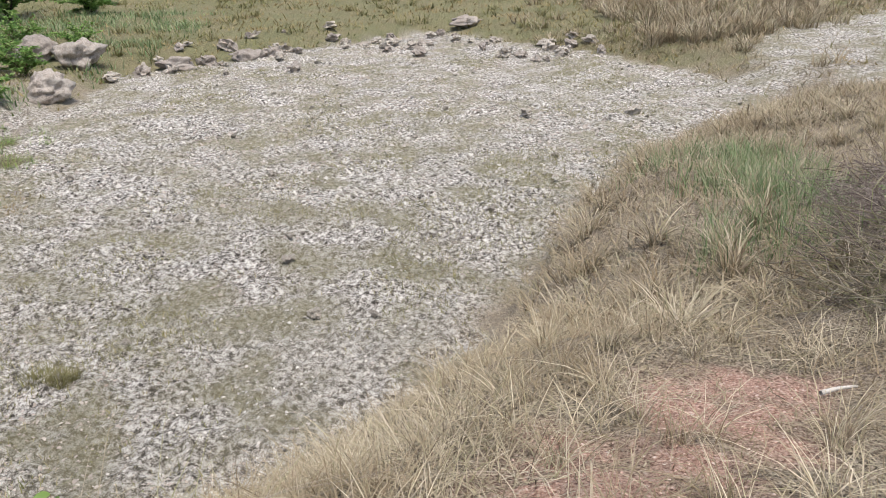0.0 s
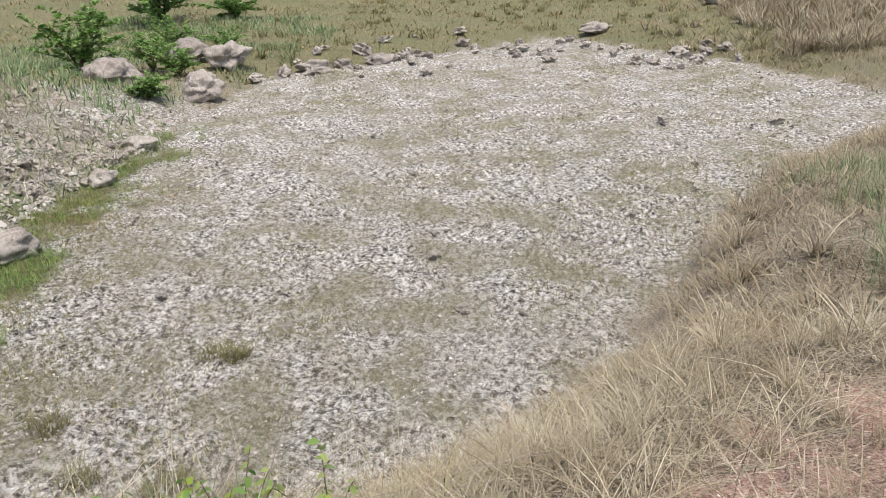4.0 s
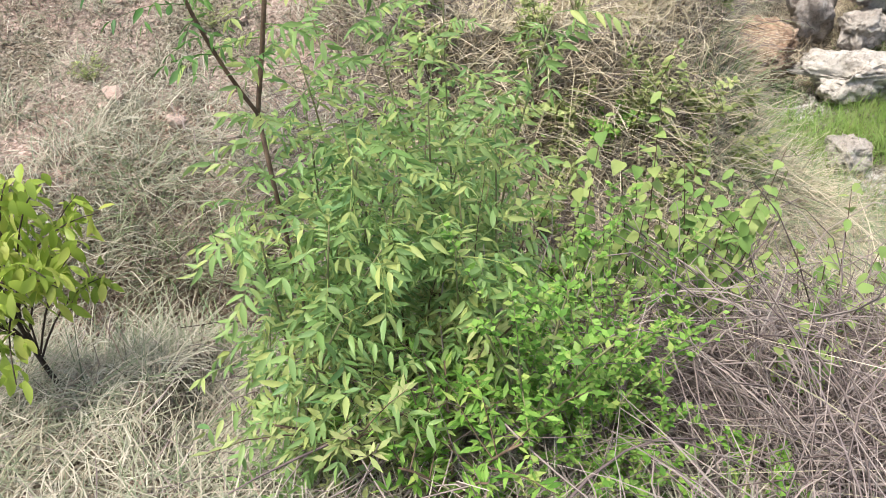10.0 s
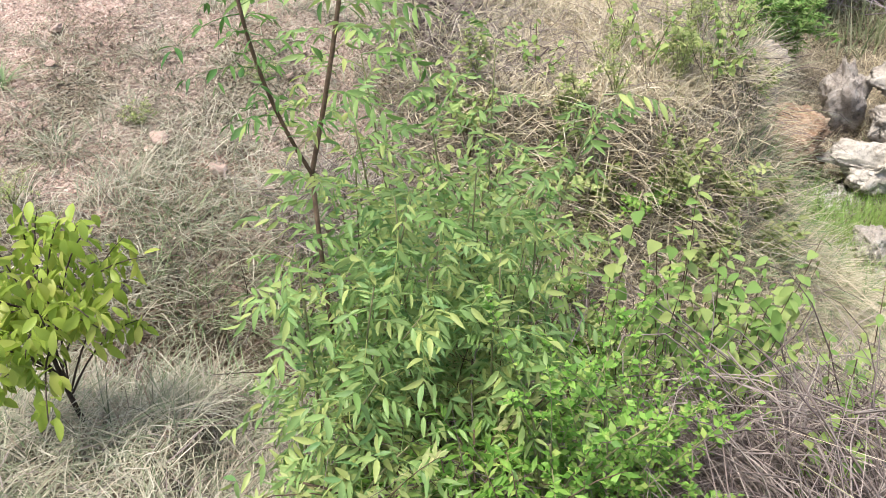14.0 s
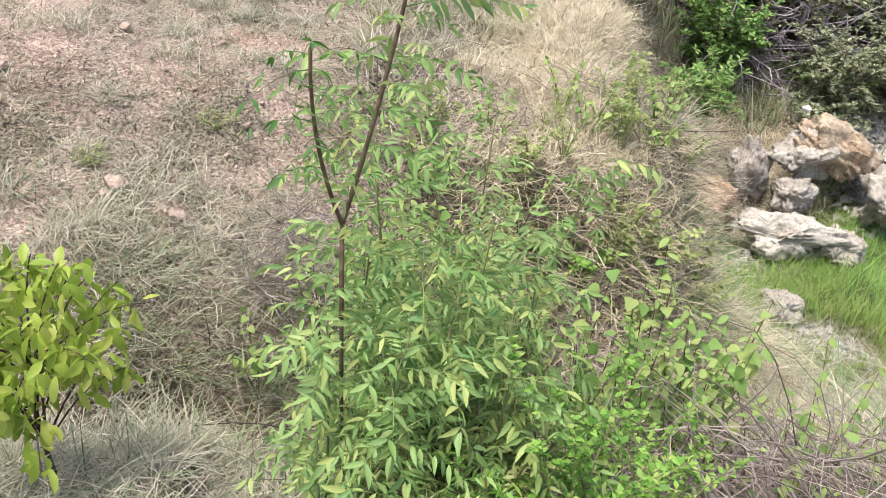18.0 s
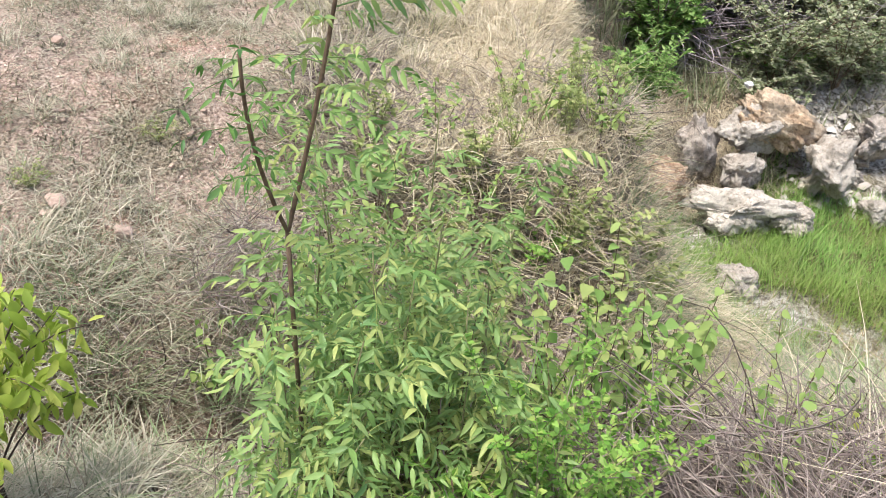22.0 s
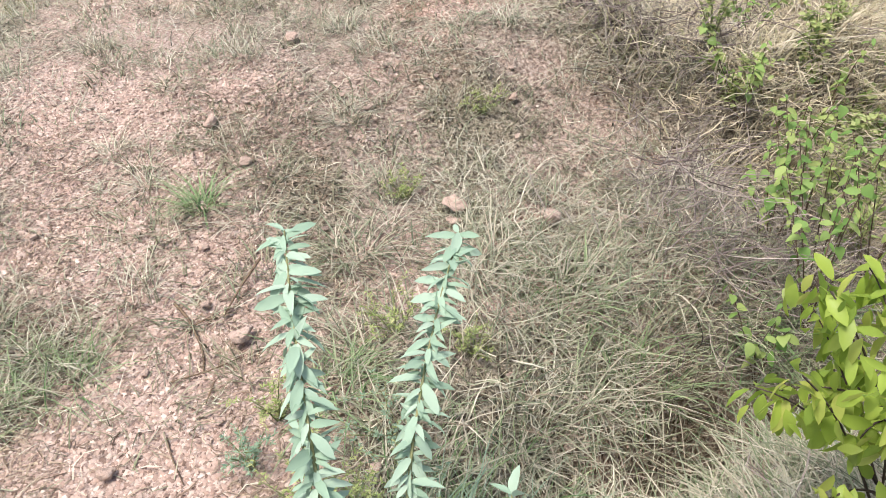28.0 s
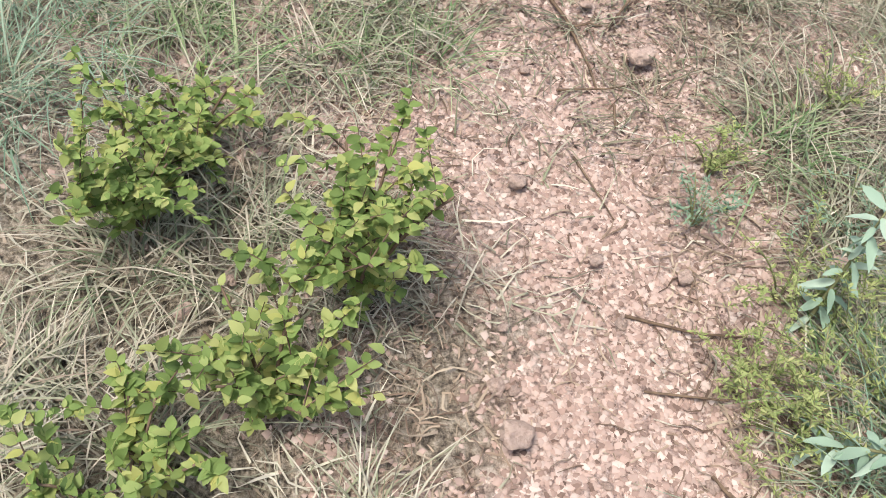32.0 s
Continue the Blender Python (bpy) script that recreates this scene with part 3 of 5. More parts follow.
HEART3 = leaf_shape(0.66, [(0.12, 0.65), (0.4, 1.0), (0.75, 0.6)], 0.22, 0.3)
NARROW = leaf_shape(0.28, [(0.45, 1.0)], 0.2, 0.15)


def pinnate(name, pairs, mat, seed, leaflet=(0.2, 0.34)):
    """A compound leaf one long along +y: leaflets in pairs on a drooping stalk."""
    g = np.random.default_rng(seed)
    s = np.linspace(0.22, 0.95, pairs)
    s = np.concatenate([s, s, [1.0]])
    side = np.concatenate([np.ones(pairs), -np.ones(pairs), [0.0]])
    places = np.stack([0 * s, s, 0.12 * s - 0.35 * s * s], -1)
    along = np.stack([side * 0.85, 0.55 + 0.45 * (side == 0) + 0 * s, -0.25 - g.uniform(0, 0.5, len(s))], -1)
    up = np.stack([g.normal(0, 0.3, len(s)), g.normal(0, 0.2, len(s)), np.ones(len(s))], -1)
    along += g.normal(0, 0.28, along.shape)
    up += g.normal(0, 0.5, up.shape)
    keep = g.random(len(s)) > 0.12
    v, f = strewn(*LANCE, frames_for(along, up, g.uniform(leaflet[0], leaflet[1], len(s)))[keep], places[keep])
    t = np.linspace(0, 1, 6)
    rv, rf = tubes([(np.stack([0 * t, t, 0.12 * t - 0.35 * t * t], -1), 0.008 * (1.2 - t))], 3)
    return mesh_from(name, np.concatenate([v, rv]), np.concatenate([f, rf + len(v)]), mat)


NEEM = leafy_part("pinnate_green", [(0.09, 0.18, 0.05), (0.19, 0.32, 0.09), (0.29, 0.42, 0.14), (0.22, 0.35, 0.13), (0.43, 0.48, 0.16), (0.15, 0.28, 0.1), (0.35, 0.44, 0.14), (0.5, 0.46, 0.18)], 0.4, 0.42)
DARK_LEAF = leafy_part("deep_green_leaf", [(0.05, 0.13, 0.035), (0.1, 0.21, 0.05), (0.16, 0.27, 0.07)], 0.45, 0.35)
LIME_LEAF = leafy_part("lime_leaf", [(0.19, 0.29, 0.035), (0.3, 0.41, 0.06), (0.39, 0.49, 0.09), (0.25, 0.35, 0.06), (0.47, 0.52, 0.12), (0.26, 0.2, 0.08)], 0.4, 0.5)
SAGE_LEAF = leafy_part("sage_leaf", [(0.22, 0.32, 0.22), (0.31, 0.42, 0.31), (0.42, 0.51, 0.4)], 0.7, 0.25)
HEART_LEAF = leafy_part("soft_green_leaf", [(0.1, 0.19, 0.05), (0.18, 0.31, 0.08), (0.28, 0.4, 0.12), (0.38, 0.45, 0.15), (0.23, 0.35, 0.1)], 0.6, 0.45)
BRIGHT = leafy("bright_small_leaf", [(0.08, 0.19, 0.03), (0.16, 0.33, 0.05), (0.27, 0.45, 0.09), (0.12, 0.24, 0.045), (0.4, 0.5, 0.13)], 0.5, 0.4)
DUSTY = leafy("dusty_shrub_leaf", [(0.13, 0.165, 0.085), (0.23, 0.27, 0.14), (0.32, 0.36, 0.2), (0.5, 0.5, 0.37), (0.19, 0.23, 0.11)], 0.7, 0.45)
FRESH = leafy("fresh_shrub_leaf", [(0.09, 0.19, 0.04), (0.16, 0.29, 0.07), (0.24, 0.37, 0.11), (0.33, 0.42, 0.16)], 0.55, 0.38)
YELLOWISH = leafy("yellowish_herb", [(0.18, 0.25, 0.07), (0.32, 0.39, 0.14), (0.44, 0.48, 0.2), (0.26, 0.32, 0.11), (0.52, 0.5, 0.24)], 0.6, 0.4)
BLUISH = leafy("bluish_herb", [(0.15, 0.24, 0.16), (0.22, 0.32, 0.21), (0.3, 0.38, 0.26)], 0.65, 0.3)
BROWN_BARK = bark("brown_bark", (0.07, 0.045, 0.03), (0.2, 0.14, 0.09))
GREEN_BARK = bark("green_stem", (0.12, 0.14, 0.06), (0.26, 0.24, 0.12))
DARK_BARK = bark("dark_bark", (0.025, 0.018, 0.014), (0.09, 0.065, 0.05))
PINNATE = [pinnate("leaf", k, NEEM, 40 + k) for k in (4, 5, 6, 7, 8)]


def simple(shape, mat):
    return shaded(mesh_from("leaf", *shape, mat))


def curve(a, b, sag, n=8):
    """A bent line from a to b that bows by the vector sag."""
    t = np.linspace(0, 1, n)[:, None]
    return np.asarray(a) * (1 - t) + np.asarray(b) * t + np.asarray(sag) * 4 * t * (1 - t)


def on_ground(x, y, lift=0.0):
    return (x, y, float(ground_height(x, y)) + lift)


def set_leaves(parent, meshes, places, along, up, size):
    """One object a leaf, under its stem."""
    fr = frames_for(np.asarray(along, float), np.asarray(up, float), np.asarray(size, float))
    for k, p in enumerate(places):
        m = Matrix(fr[k].tolist()).to_4x4()
        m.translation = Vector(p)
        part("leaf", meshes[k % len(meshes)], parent, m=m)


def stems_on(parent, lines, mat, sides=6):
    return [part("stem", shaded(mesh_from("stem", *tubes([line], sides), mat)), parent) for line in lines]


def along_line(pts, s):
    """Places and directions at shares s of a line."""
    pts = np.asarray(pts)
    k = np.clip(s * (len(pts) - 1), 0, len(pts) - 1.001)
    i = k.astype(int)
    return pts[i] + (pts[i + 1] - pts[i]) * (k - i)[:, None], unit(pts[i + 1] - pts[i])


def leafy_stem(parent, pts, radius, count, meshes, size, start, rise, mat, droop=0.0):
    """A stem with leaves in a spiral."""
    stem = stems_on(parent, [(pts, np.linspace(radius, radius * 0.35, len(pts)))], mat)[0]
    s = np.linspace(start, 1.0, count)
    p, way = along_line(pts, s)
    az = np.arange(count) * 2.4 + RNG.uniform(0, 6)
    el = rise + 0.5 * s + RNG.normal(0, 0.15, count)
    out = np.stack([np.cos(az) * np.cos(el), np.sin(az) * np.cos(el), np.sin(el) - droop], -1)
    out = out + RNG.normal(0, 0.3, out.shape)
    up = np.stack([RNG.normal(0, 0.4, count), RNG.normal(0, 0.4, count), np.ones(count)], -1) + 0.01
    set_leaves(stem, meshes, p, out, up, RNG.uniform(size[0], size[1], count))


def pinnate_sapling(x, y, height, lean, leaves, size=(0.1, 0.18)):
    base = on_ground(x, y, -0.02)
    ob = thing("pinnate_sapling", base, "green sapling with feathery compound leaves in the gully", "shrub", "saplings in the gully")
    pts = curve((0, 0, 0), (lean[0], lean[1], height), (-lean[0] * 0.25 + RNG.normal(0, 0.02), -lean[1] * 0.25 + RNG.normal(0, 0.02), 0))
    leafy_stem(ob, pts, 0.005, leaves, PINNATE, size, 0.3, 0.0, GREEN_BARK, 0.15)
    return ob


def joined_foliage(lines, per, shape, size, mat, start=0.15, tilt=0.3):
    """Arrays for many small leaves along lines."""
    ps, al = [], []
    for pts in lines:
        s = RNG.uniform(start, 1.0, per)
        p, way = along_line(pts, s)
        az = RNG.uniform(0, 2 * np.pi, per)
        out = np.stack([np.cos(az), np.sin(az), RNG.uniform(-0.3, 0.9, per)], -1)
        ps.append(p)
        al.append(out + way * tilt)
    p, a = np.concatenate(ps), np.concatenate(al)
    up = RNG.normal(0, 0.4, a.shape) + [0, 0, 1]
    return strewn(*shape, frames_for(a, up, RNG.uniform(size[0], size[1], len(p))), p)


def bush(name, label, base, radius, height, twigs, per, shape, size, mat, stem_mat, group="", limbs=4, category="shrub", lean=(0, 0), thick=0.008):
    """A shrub: a few limbs, twigs that fork from them and many small leaves."""
    ob = thing(name, base, label, category, group)
    main, fine = [], []
    for k in range(limbs):
        az = 2 * np.pi * k / limbs + RNG.uniform(0, 0.8)
        r = radius * RNG.uniform(0.35, 0.7)
        tip = np.array([np.cos(az) * r + lean[0], np.sin(az) * r + lean[1], height * RNG.uniform(0.6, 0.85)])
        main.append(curve((0, 0, -0.03), tip, (-tip[0] * 0.15, -tip[1] * 0.15, 0.05 * height)))
    for k in range(twigs):
        line = main[k % limbs]
        p = along_line(line, np.array([RNG.uniform(0.15, 0.95)]))[0][0]
        az, r = RNG.uniform(0, 2 * np.pi), radius * RNG.uniform(0.2, 0.75)
        tip = p + [np.cos(az) * r, np.sin(az) * r, height * RNG.uniform(-0.05, 0.45)]
        fine.append(curve(p, tip, (0, 0, RNG.uniform(-0.03, 0.1) * height), 4))
    stems_on(ob, [(m, np.linspace(thick, thick * 0.4, len(m))) for m in main], stem_mat)
    part("brushwood", mesh_from("brushwood", *tubes([(f, np.linspace(thick * 0.4, thick * 0.15, 4)) for f in fine], 3), stem_mat), ob, kind="stuff")
    if per:
        part("foliage", mesh_from("foliage", *joined_foliage(fine + main, per, shape, size, mat), mat), ob, kind="stuff")
    return ob


def brush_pile(label, x, y, radius, height, n, mat, length=(0.3, 0.8), thick=0.004):
    """A tangle of dead twigs."""
    base = on_ground(x, y, -0.02)
    ob = thing("brush_pile", base, label, "brush", "dead brush")
    lines = []
    turn, reach = RNG.uniform(0, 2 * np.pi, n), radius * np.sqrt(RNG.random(n))
    foot = ground_height(x + np.cos(turn) * reach, y + np.sin(turn) * reach) - base[2]
    for k in range(n):
        r = reach[k]
        px, py = np.cos(turn[k]) * r, np.sin(turn[k]) * r
        z = float(RNG.uniform(0, height)) * (1 - (r / radius) ** 2) + foot[k]
        d = unit(RNG.normal(0, 1, 3) * [1, 1, 0.55])
        ln = RNG.uniform(length[0], length[1])
        t = thick * RNG.uniform(0.5, 1.3)
        lines.append((curve((px, py, z + 0.03), np.array([px, py, z]) + d * ln * [1, 1, 0.8] + [0, 0, 0.15 * ln], RNG.normal(0, 0.15 * ln, 3), 5), np.linspace(t, t * 0.4, 5)))
    part("brushwood", mesh_from("brushwood", *tubes(lines[5:], 3), mat), ob, kind="stuff")
    for pts, radii in lines[:5]:
        part("branch", shaded(mesh_from("branch", *tubes([(pts, 1.6 * radii)], 5), mat)), ob)
    return ob


# ---- rocks ----
def boulder_mesh(seed, size, mat, detail=4, rough=1.0, faceted=False):
    bm = bmesh.new()
    bmesh.ops.create_icosphere(bm, subdivisions=detail, radius=0.5)
    g = np.random.default_rng(seed)
    planes = [(Vector(unit(g.normal(0, 1, 3))), g.uniform(0.26, 0.42)) for _ in range(9)]
    off = Vector(g.uniform(-50, 50, 3))
    for v in bm.verts:
        p = v.co.copy()
        for n, d in planes:
            over = p.dot(n) - d
            if over > 0:
                p -= n * over * 0.9
        p += v.normal * (0.12 * noise.noise(p * 2.5 + off) + rough * (0.1 * noise.noise(p * 4 + off) - 0.07 * abs(noise.noise(p * 8 + off)) - 0.075 * abs(noise.noise(p * 17 + off)) + 0.04 * noise.noise(p * 34 + off)) - rough * 0.012 * abs(math.sin(p.z * 22 + 6 * noise.noise(p * 3 + off))))
        v.co = (p.x * size[0], p.y * size[1], p.z * size[2])
    me = bpy.data.meshes.new("rock")
    bm.to_mesh(me)
    bm.free()
    me.materials.append(mat)
    return me if faceted else shaded(me)


def boulder(x, y, size, label, mat, seed, turn=0, tip=0, z=None, detail=5):
    zz = float(ground_height(x, y)) + size[2] * 0.28 if z is None else z
    size = tuple(1.12 * v for v in size)
    ob = new("boulder", boulder_mesh(seed, size, mat, detail if x < -5 and y < 8 else 4, 1.2))
    ob.matrix_world = pose(x, y, zz, tip, 0, turn)
    return tagged(ob, label, "rock", "boulders along the pond edge")


boulder(-7.45, 1.82, (0.75, 0.85, 0.62), "rough rusty-brown boulder at the end of the rock row", RUST_STONE, 1, 20, z=-1.72)
boulder(-7.3, 2.6, (0.55, 1.2, 0.5), "long pale limestone boulder lying in green grass", PALE_STONE, 2, -8, z=-1.85)
boulder(-7.25, 3.2, (0.4, 0.5, 0.36), "small pale boulder beside the long one", PALE_STONE, 3, 30, z=-1.88)
boulder(-7.75, 2.75, (0.45, 0.5, 0.42), "rounded pale boulder wedged in the row", PALE_STONE, 4, 50, z=-1.6)
boulder(-8.05, 2.95, (0.55, 0.75, 0.6), "pale grey boulder leaning on others", PALE_STONE, 5, 10, 20, z=-1.35)
boulder(-8.05, 2.4, (0.4, 0.42, 0.95), "upright narrow tan boulder", GREY_STONE, 6, 0, 12, z=-1.5)
boulder(-8.2, 3.2, (0.65, 1.2, 0.55), "tilted ochre slab resting on the boulders", OCHRE_STONE, 7, 8, -28, z=-1.25)
boulder(-7.85, 3.75, (0.5, 0.6, 0.65), "grey pitted boulder under the slab", PALE_STONE, 8, 70, z=-1.65)
boulder(-8.2, 1.55, (0.6, 0.55, 0.7), "weathered boulder half under dry grass", GREY_STONE, 9, 15, z=-1.35)
boulder(-8.4, 4.55, (0.5, 0.7, 0.5), "broken grey limestone block", GREY_STONE, 10, 40, z=-1.5)
boulder(-8.0, 4.9, (0.6, 0.8, 0.4), "pale flat block at the edge of the sward", PALE_STONE, 11, 0)
boulder(-8.65, 5.25, (0.35, 0.45, 0.9), "upright dark brown boulder", GREY_STONE, 12, 10, 8)
boulder(-7.6, 4.25, (0.35, 0.45, 0.3), "small pale stone in the grass", PALE_STONE, 13, 40)
boulder(-7.05, 6.15, (0.45, 0.5, 0.35), "grey stone at the edge of the green strip", PALE_STONE, 14, 20)
boulder(-7.35, 7.1, (0.5, 0.75, 0.25), "low pale slab in the green strip", PALE_STONE, 15, 60)
boulder(-7.75, 9.45, (0.75, 1.0, 0.6), "large brownish boulder on the green strip", GREY_STONE, 16, -20)
boulder(-8.35, 13.0, (0.5, 0.6, 0.35), "pale stone on the pond margin", PALE_STONE, 17, 0)
boulder(-8.9, 15.5, (0.7, 0.8, 0.4), "pale flat stone on the pond margin", PALE_STONE, 18, 10)
boulder(-9.9, 20.6, (1.2, 1.3, 0.85), "squat pitted boulder beyond the green strip", GREY_STONE, 19, 20)
boulder(-10.8, 24.8, (1.5, 1.5, 0.95), "broad pitted boulder by the far rocks", GREY_STONE, 20, 50)
boulder(-12.5, 25.5, (1.4, 1.6, 0.9), "grey boulder by the far rocks", GREY_STONE, 21, 80)
boulder(-12.2, 20.5, (1.4, 1.5, 0.9), "boulder in the shade of a bush", GREY_STONE, 22, 80)
boulder(-8.2, 25.8, (1.3, 1.0, 0.5), "flat grey boulder on the far shore", GREY_STONE, 23, 0)
boulder(-6.4, 27.6, (1.2, 1.0, 0.6), "grey boulder on the far shore", GREY_STONE, 24, 30)
boulder(7.2, 38.6, (2.4, 1.4, 0.9), "cluster-like grey rock on the far grass", GREY_STONE, 25, 0)
boulder(1.2, 33.5, (1.4, 1.0, 0.5), "half-buried grey rock on the far grass", GREY_STONE, 26, 10)
boulder(-6.25, 2.3, (0.34, 0.42, 0.3), "lone pale stone standing in green grass", PALE_STONE, 3, 60)

RUBBLE = [boulder_mesh(60 + k, (1.0, RNG.uniform(0.7, 1.2), RNG.uniform(0.45, 0.8)), (PALE_STONE, GREY_STONE, PALE_STONE)[k % 3], 3, 2.2, True) for k in range(8)]


def loose_rock(x, y, size, name, label, category, group, pool=RUBBLE, k=0, sink=0.2):
    ob = new(name, pool[k % len(pool)])
    ob.matrix_world = pose(x, y, float(ground_height(x, y)) + size * sink, RNG.uniform(-25, 25), RNG.uniform(-25, 25), RNG.uniform(0, 360)) @ Matrix.Scale(size, 4)
    return tagged(ob, label, category, group)


# tumbled rocks on the slope above the green strip, and along the far shore
for k in range(130):
    y = 3.6 + 12.5 * RNG.random() ** 1.2
    x = -7.9 - 0.09 * (y - 4) - abs(RNG.normal(0, 1.0))
    loose_rock(x, y, RNG.uniform(0.13, 0.36), "slope_rock", "angular pale limestone rubble on the slope", "rock", "rubble on the slope", k=k)
for k in range(70):
    t = RNG.random()
    x, y = -9.5 + 15 * t + RNG.normal(0, 0.8), 25.2 + 4.8 * math.sin(t * 3.0) + RNG.normal(0, 1.6)
    loose_rock(x, y, RNG.uniform(0.25, 0.75), "shore_rock", "grey rock on the far edge of the dried pond", "rock", "rocks on the far shore", k=k)
for k in range(40):
    x, y = RNG.uniform(-7, 4), RNG.uniform(6, 26)
    if shore(x, y) < -0.5:
        loose_rock(x, y, RNG.uniform(0.08, 0.2), "pond_stone", "small pale stone on the dried mud", "stone", "stones on the mud", k=2 * (k % 2), sink=0.3)
for x, y, size in ((-2.75, 13.6, 0.22), (2.0, 17.6, 0.35), (1.1, 7.4, 0.14), (-0.55, 8.1, 0.12), (4.3, 17.6, 0.4)):
    loose_rock(x, y, size, "pond_stone", "bright white stone on the dried mud", "stone", "stones on the mud", k=0, sink=0.35)


def lumps(name, label, places, size, mat, flat=0.6):
    """Small angular lumps, joined."""
    n = len(places)
    shape = np.array([(1, 0, 0), (-1, 0, 0), (0, 1, 0), (0, -1, 0), (0.2, 0.1, 1)], float)
    faces = np.array([(0, 2, 4), (2, 1, 4), (1, 3, 4), (3, 0, 4)])
    az = RNG.uniform(0, 6.28, n)
    fr = np.stack([np.stack([np.cos(az), np.sin(az), 0 * az], -1), np.stack([-np.sin(az), np.cos(az), RNG.normal(0, 0.3, n)], -1), np.stack([RNG.normal(0, 0.2, n), RNG.normal(0, 0.2, n), 0 * az + flat], -1)], -1)
    v, f = strewn(shape * 0.5, faces, fr * RNG.uniform(size[0], size[1], n)[:, None, None] * RNG.uniform(0.6, 1.2, (n, 1, 3)), places)
    v = v + RNG.normal(0, 0.22 * size[0], v.shape)
    return tagged(new(name, mesh_from(name, v, f, mat)), label, "ground", kind="stuff")


CLOD = leafy("dried_mud", [(0.16, 0.14, 0.12), (0.36, 0.33, 0.29), (0.44, 0.41, 0.37), (0.56, 0.535, 0.49), (0.25, 0.225, 0.195), (0.49, 0.465, 0.42)], 0.95, 0.0, (0.7, (0.36, 0.3, 0.25)))
GRAVEL = leafy("trail_gravel", [(0.12, 0.078, 0.06), (0.33, 0.23, 0.185), (0.44, 0.33, 0.275), (0.22, 0.15, 0.12), (0.54, 0.44, 0.375), (0.3, 0.205, 0.165)], 0.95, 0.0)
RED_GRAVEL = leafy("red_gravel", [(0.24, 0.14, 0.105), (0.48, 0.32, 0.255), (0.62, 0.47, 0.4), (0.52, 0.37, 0.3), (0.64, 0.55, 0.48)], 0.95, 0.0)
LITTER = leafy("leaf_litter", [(0.1, 0.065, 0.045), (0.22, 0.155, 0.11), (0.36, 0.28, 0.2), (0.16, 0.12, 0.09), (0.5, 0.41, 0.3)], 0.8, 0.1)
mud = lambda x, y: zones(x, y, shore(x, y))[0] * (1 - np.minimum(1, 1.6 * zones(x, y, shore(x, y))[3])) * step(0.2, -0.2, shore(x, y))
lumps("mud_clods", "trodden dry mud clods, grey and whitish", sown(70000, (-8, 4, 3.0, 12.0), mud) - [0, 0, 0.006], (0.016, 0.055), CLOD, 0.5)
lumps("mud_clods", "trodden dry mud clods, grey and whitish", sown(56000, (-9, 9, 12.0, 34.0), mud) - [0, 0, 0.012], (0.035, 0.12), CLOD, 0.5)
lumps("trail_gravel", "pinkish gravel on the trodden trail", sown(130000, (-4.8, -1.5, -4.1, -2.6), lambda x, y: zones(x, y, 9 + 0 * x)[2] * (0.35 + 0.65 * clumps(x, y, 0.25, 79, 0.3, 0.6))) + [0, 0, 0.004], (0.005, 0.022), GRAVEL, 0.7)
lumps("bank_gravel", "pinkish gravel scattered over the bare bank", sown(50000, (-7.5, -2.8, -4.6, -1.0), lambda x, y: zones(x, y, 9 + 0 * x)[2] * clumps(x, y, 0.3, 80, 0.35, 0.6)) + [0, 0, 0.003], (0.008, 0.028), GRAVEL, 0.7)
lumps("red_gravel", "crumbly reddish earth on the banks", sown(60000, (-6.0, 2.6, -3.0, 4.2), lambda x, y: zones(x, y, 9 + 0 * x)[1]), (0.007, 0.024), RED_GRAVEL, 0.7)
lumps("slope_rubble", "small pale rubble on the slope", sown(22000, (-12.5, -7.2, 3.2, 18), lambda x, y: step(0.0, 0.3, shore(x, y)) * step(3.8, 1.2, shore(x, y)) * clumps(x, y, 0.7, 77, 0.3, 0.6)), (0.04, 0.17), CLOD, 0.7)

# ---- more grass ----
grass("thatch_litter", "dead stalks and leaf litter lying on the soil", 70000, (-7.5, -1.2, -5.2, 0.0), lambda x, y: (0.3 + 0.7 * clumps(x, y, 0.3, 15)) * (1 - 0.6 * zones(x, y, 9 + 0 * x)[2]), (0.015, 0.06), (0.003, 0.007), (1.25, 1.6), (0.0, 0.1), LITTER, 1)
TRAIL_LITTER = leafy("grey_leaf_litter", [(0.2, 0.14, 0.11), (0.46, 0.34, 0.28), (0.62, 0.49, 0.42), (0.36, 0.26, 0.21), (0.56, 0.44, 0.37)], 0.85, 0.05)
grass("trail_litter", "flakes of dead leaf and bark on the trodden trail", 40000, (-7.5, -1.3, -4.8, -1.2), lambda x, y: np.maximum(zones(x, y, 9 + 0 * x)[2], 0.8 * zones(x, y, 9 + 0 * x)[1]) * (0.25 + 0.75 * clumps(x, y, 0.2, 25)), (0.01, 0.045), (0.004, 0.011), (1.2, 1.55), (0.0, 0.1), TRAIL_LITTER, 1)
grass("mound_dry_grass", "pale tangled dry grass on the far bank of the gully", 50000, (-8.2, -3.9, -1.1, 1.9), lambda x, y: off_bare(x, y) * step(-1.0, -0.2, y + 0.25 * (x + 5)) * (0.25 + 0.75 * clumps(x, y, 0.4, 16)), (0.08, 0.32), (0.004, 0.009), (0.2, 1.3), (0.2, 1.1), PALE_STRAW, 2)
grass("gully_grass", "grey-brown dead grass hanging into the gully", 20000, (-3.6, -1.3, -2.2, 1.6), lambda x, y: 0.4 + 0.6 * clumps(x, y, 0.4, 17), (0.08, 0.22), (0.002, 0.005), (0.3, 1.1), (0.3, 1.0), TUSSOCK)
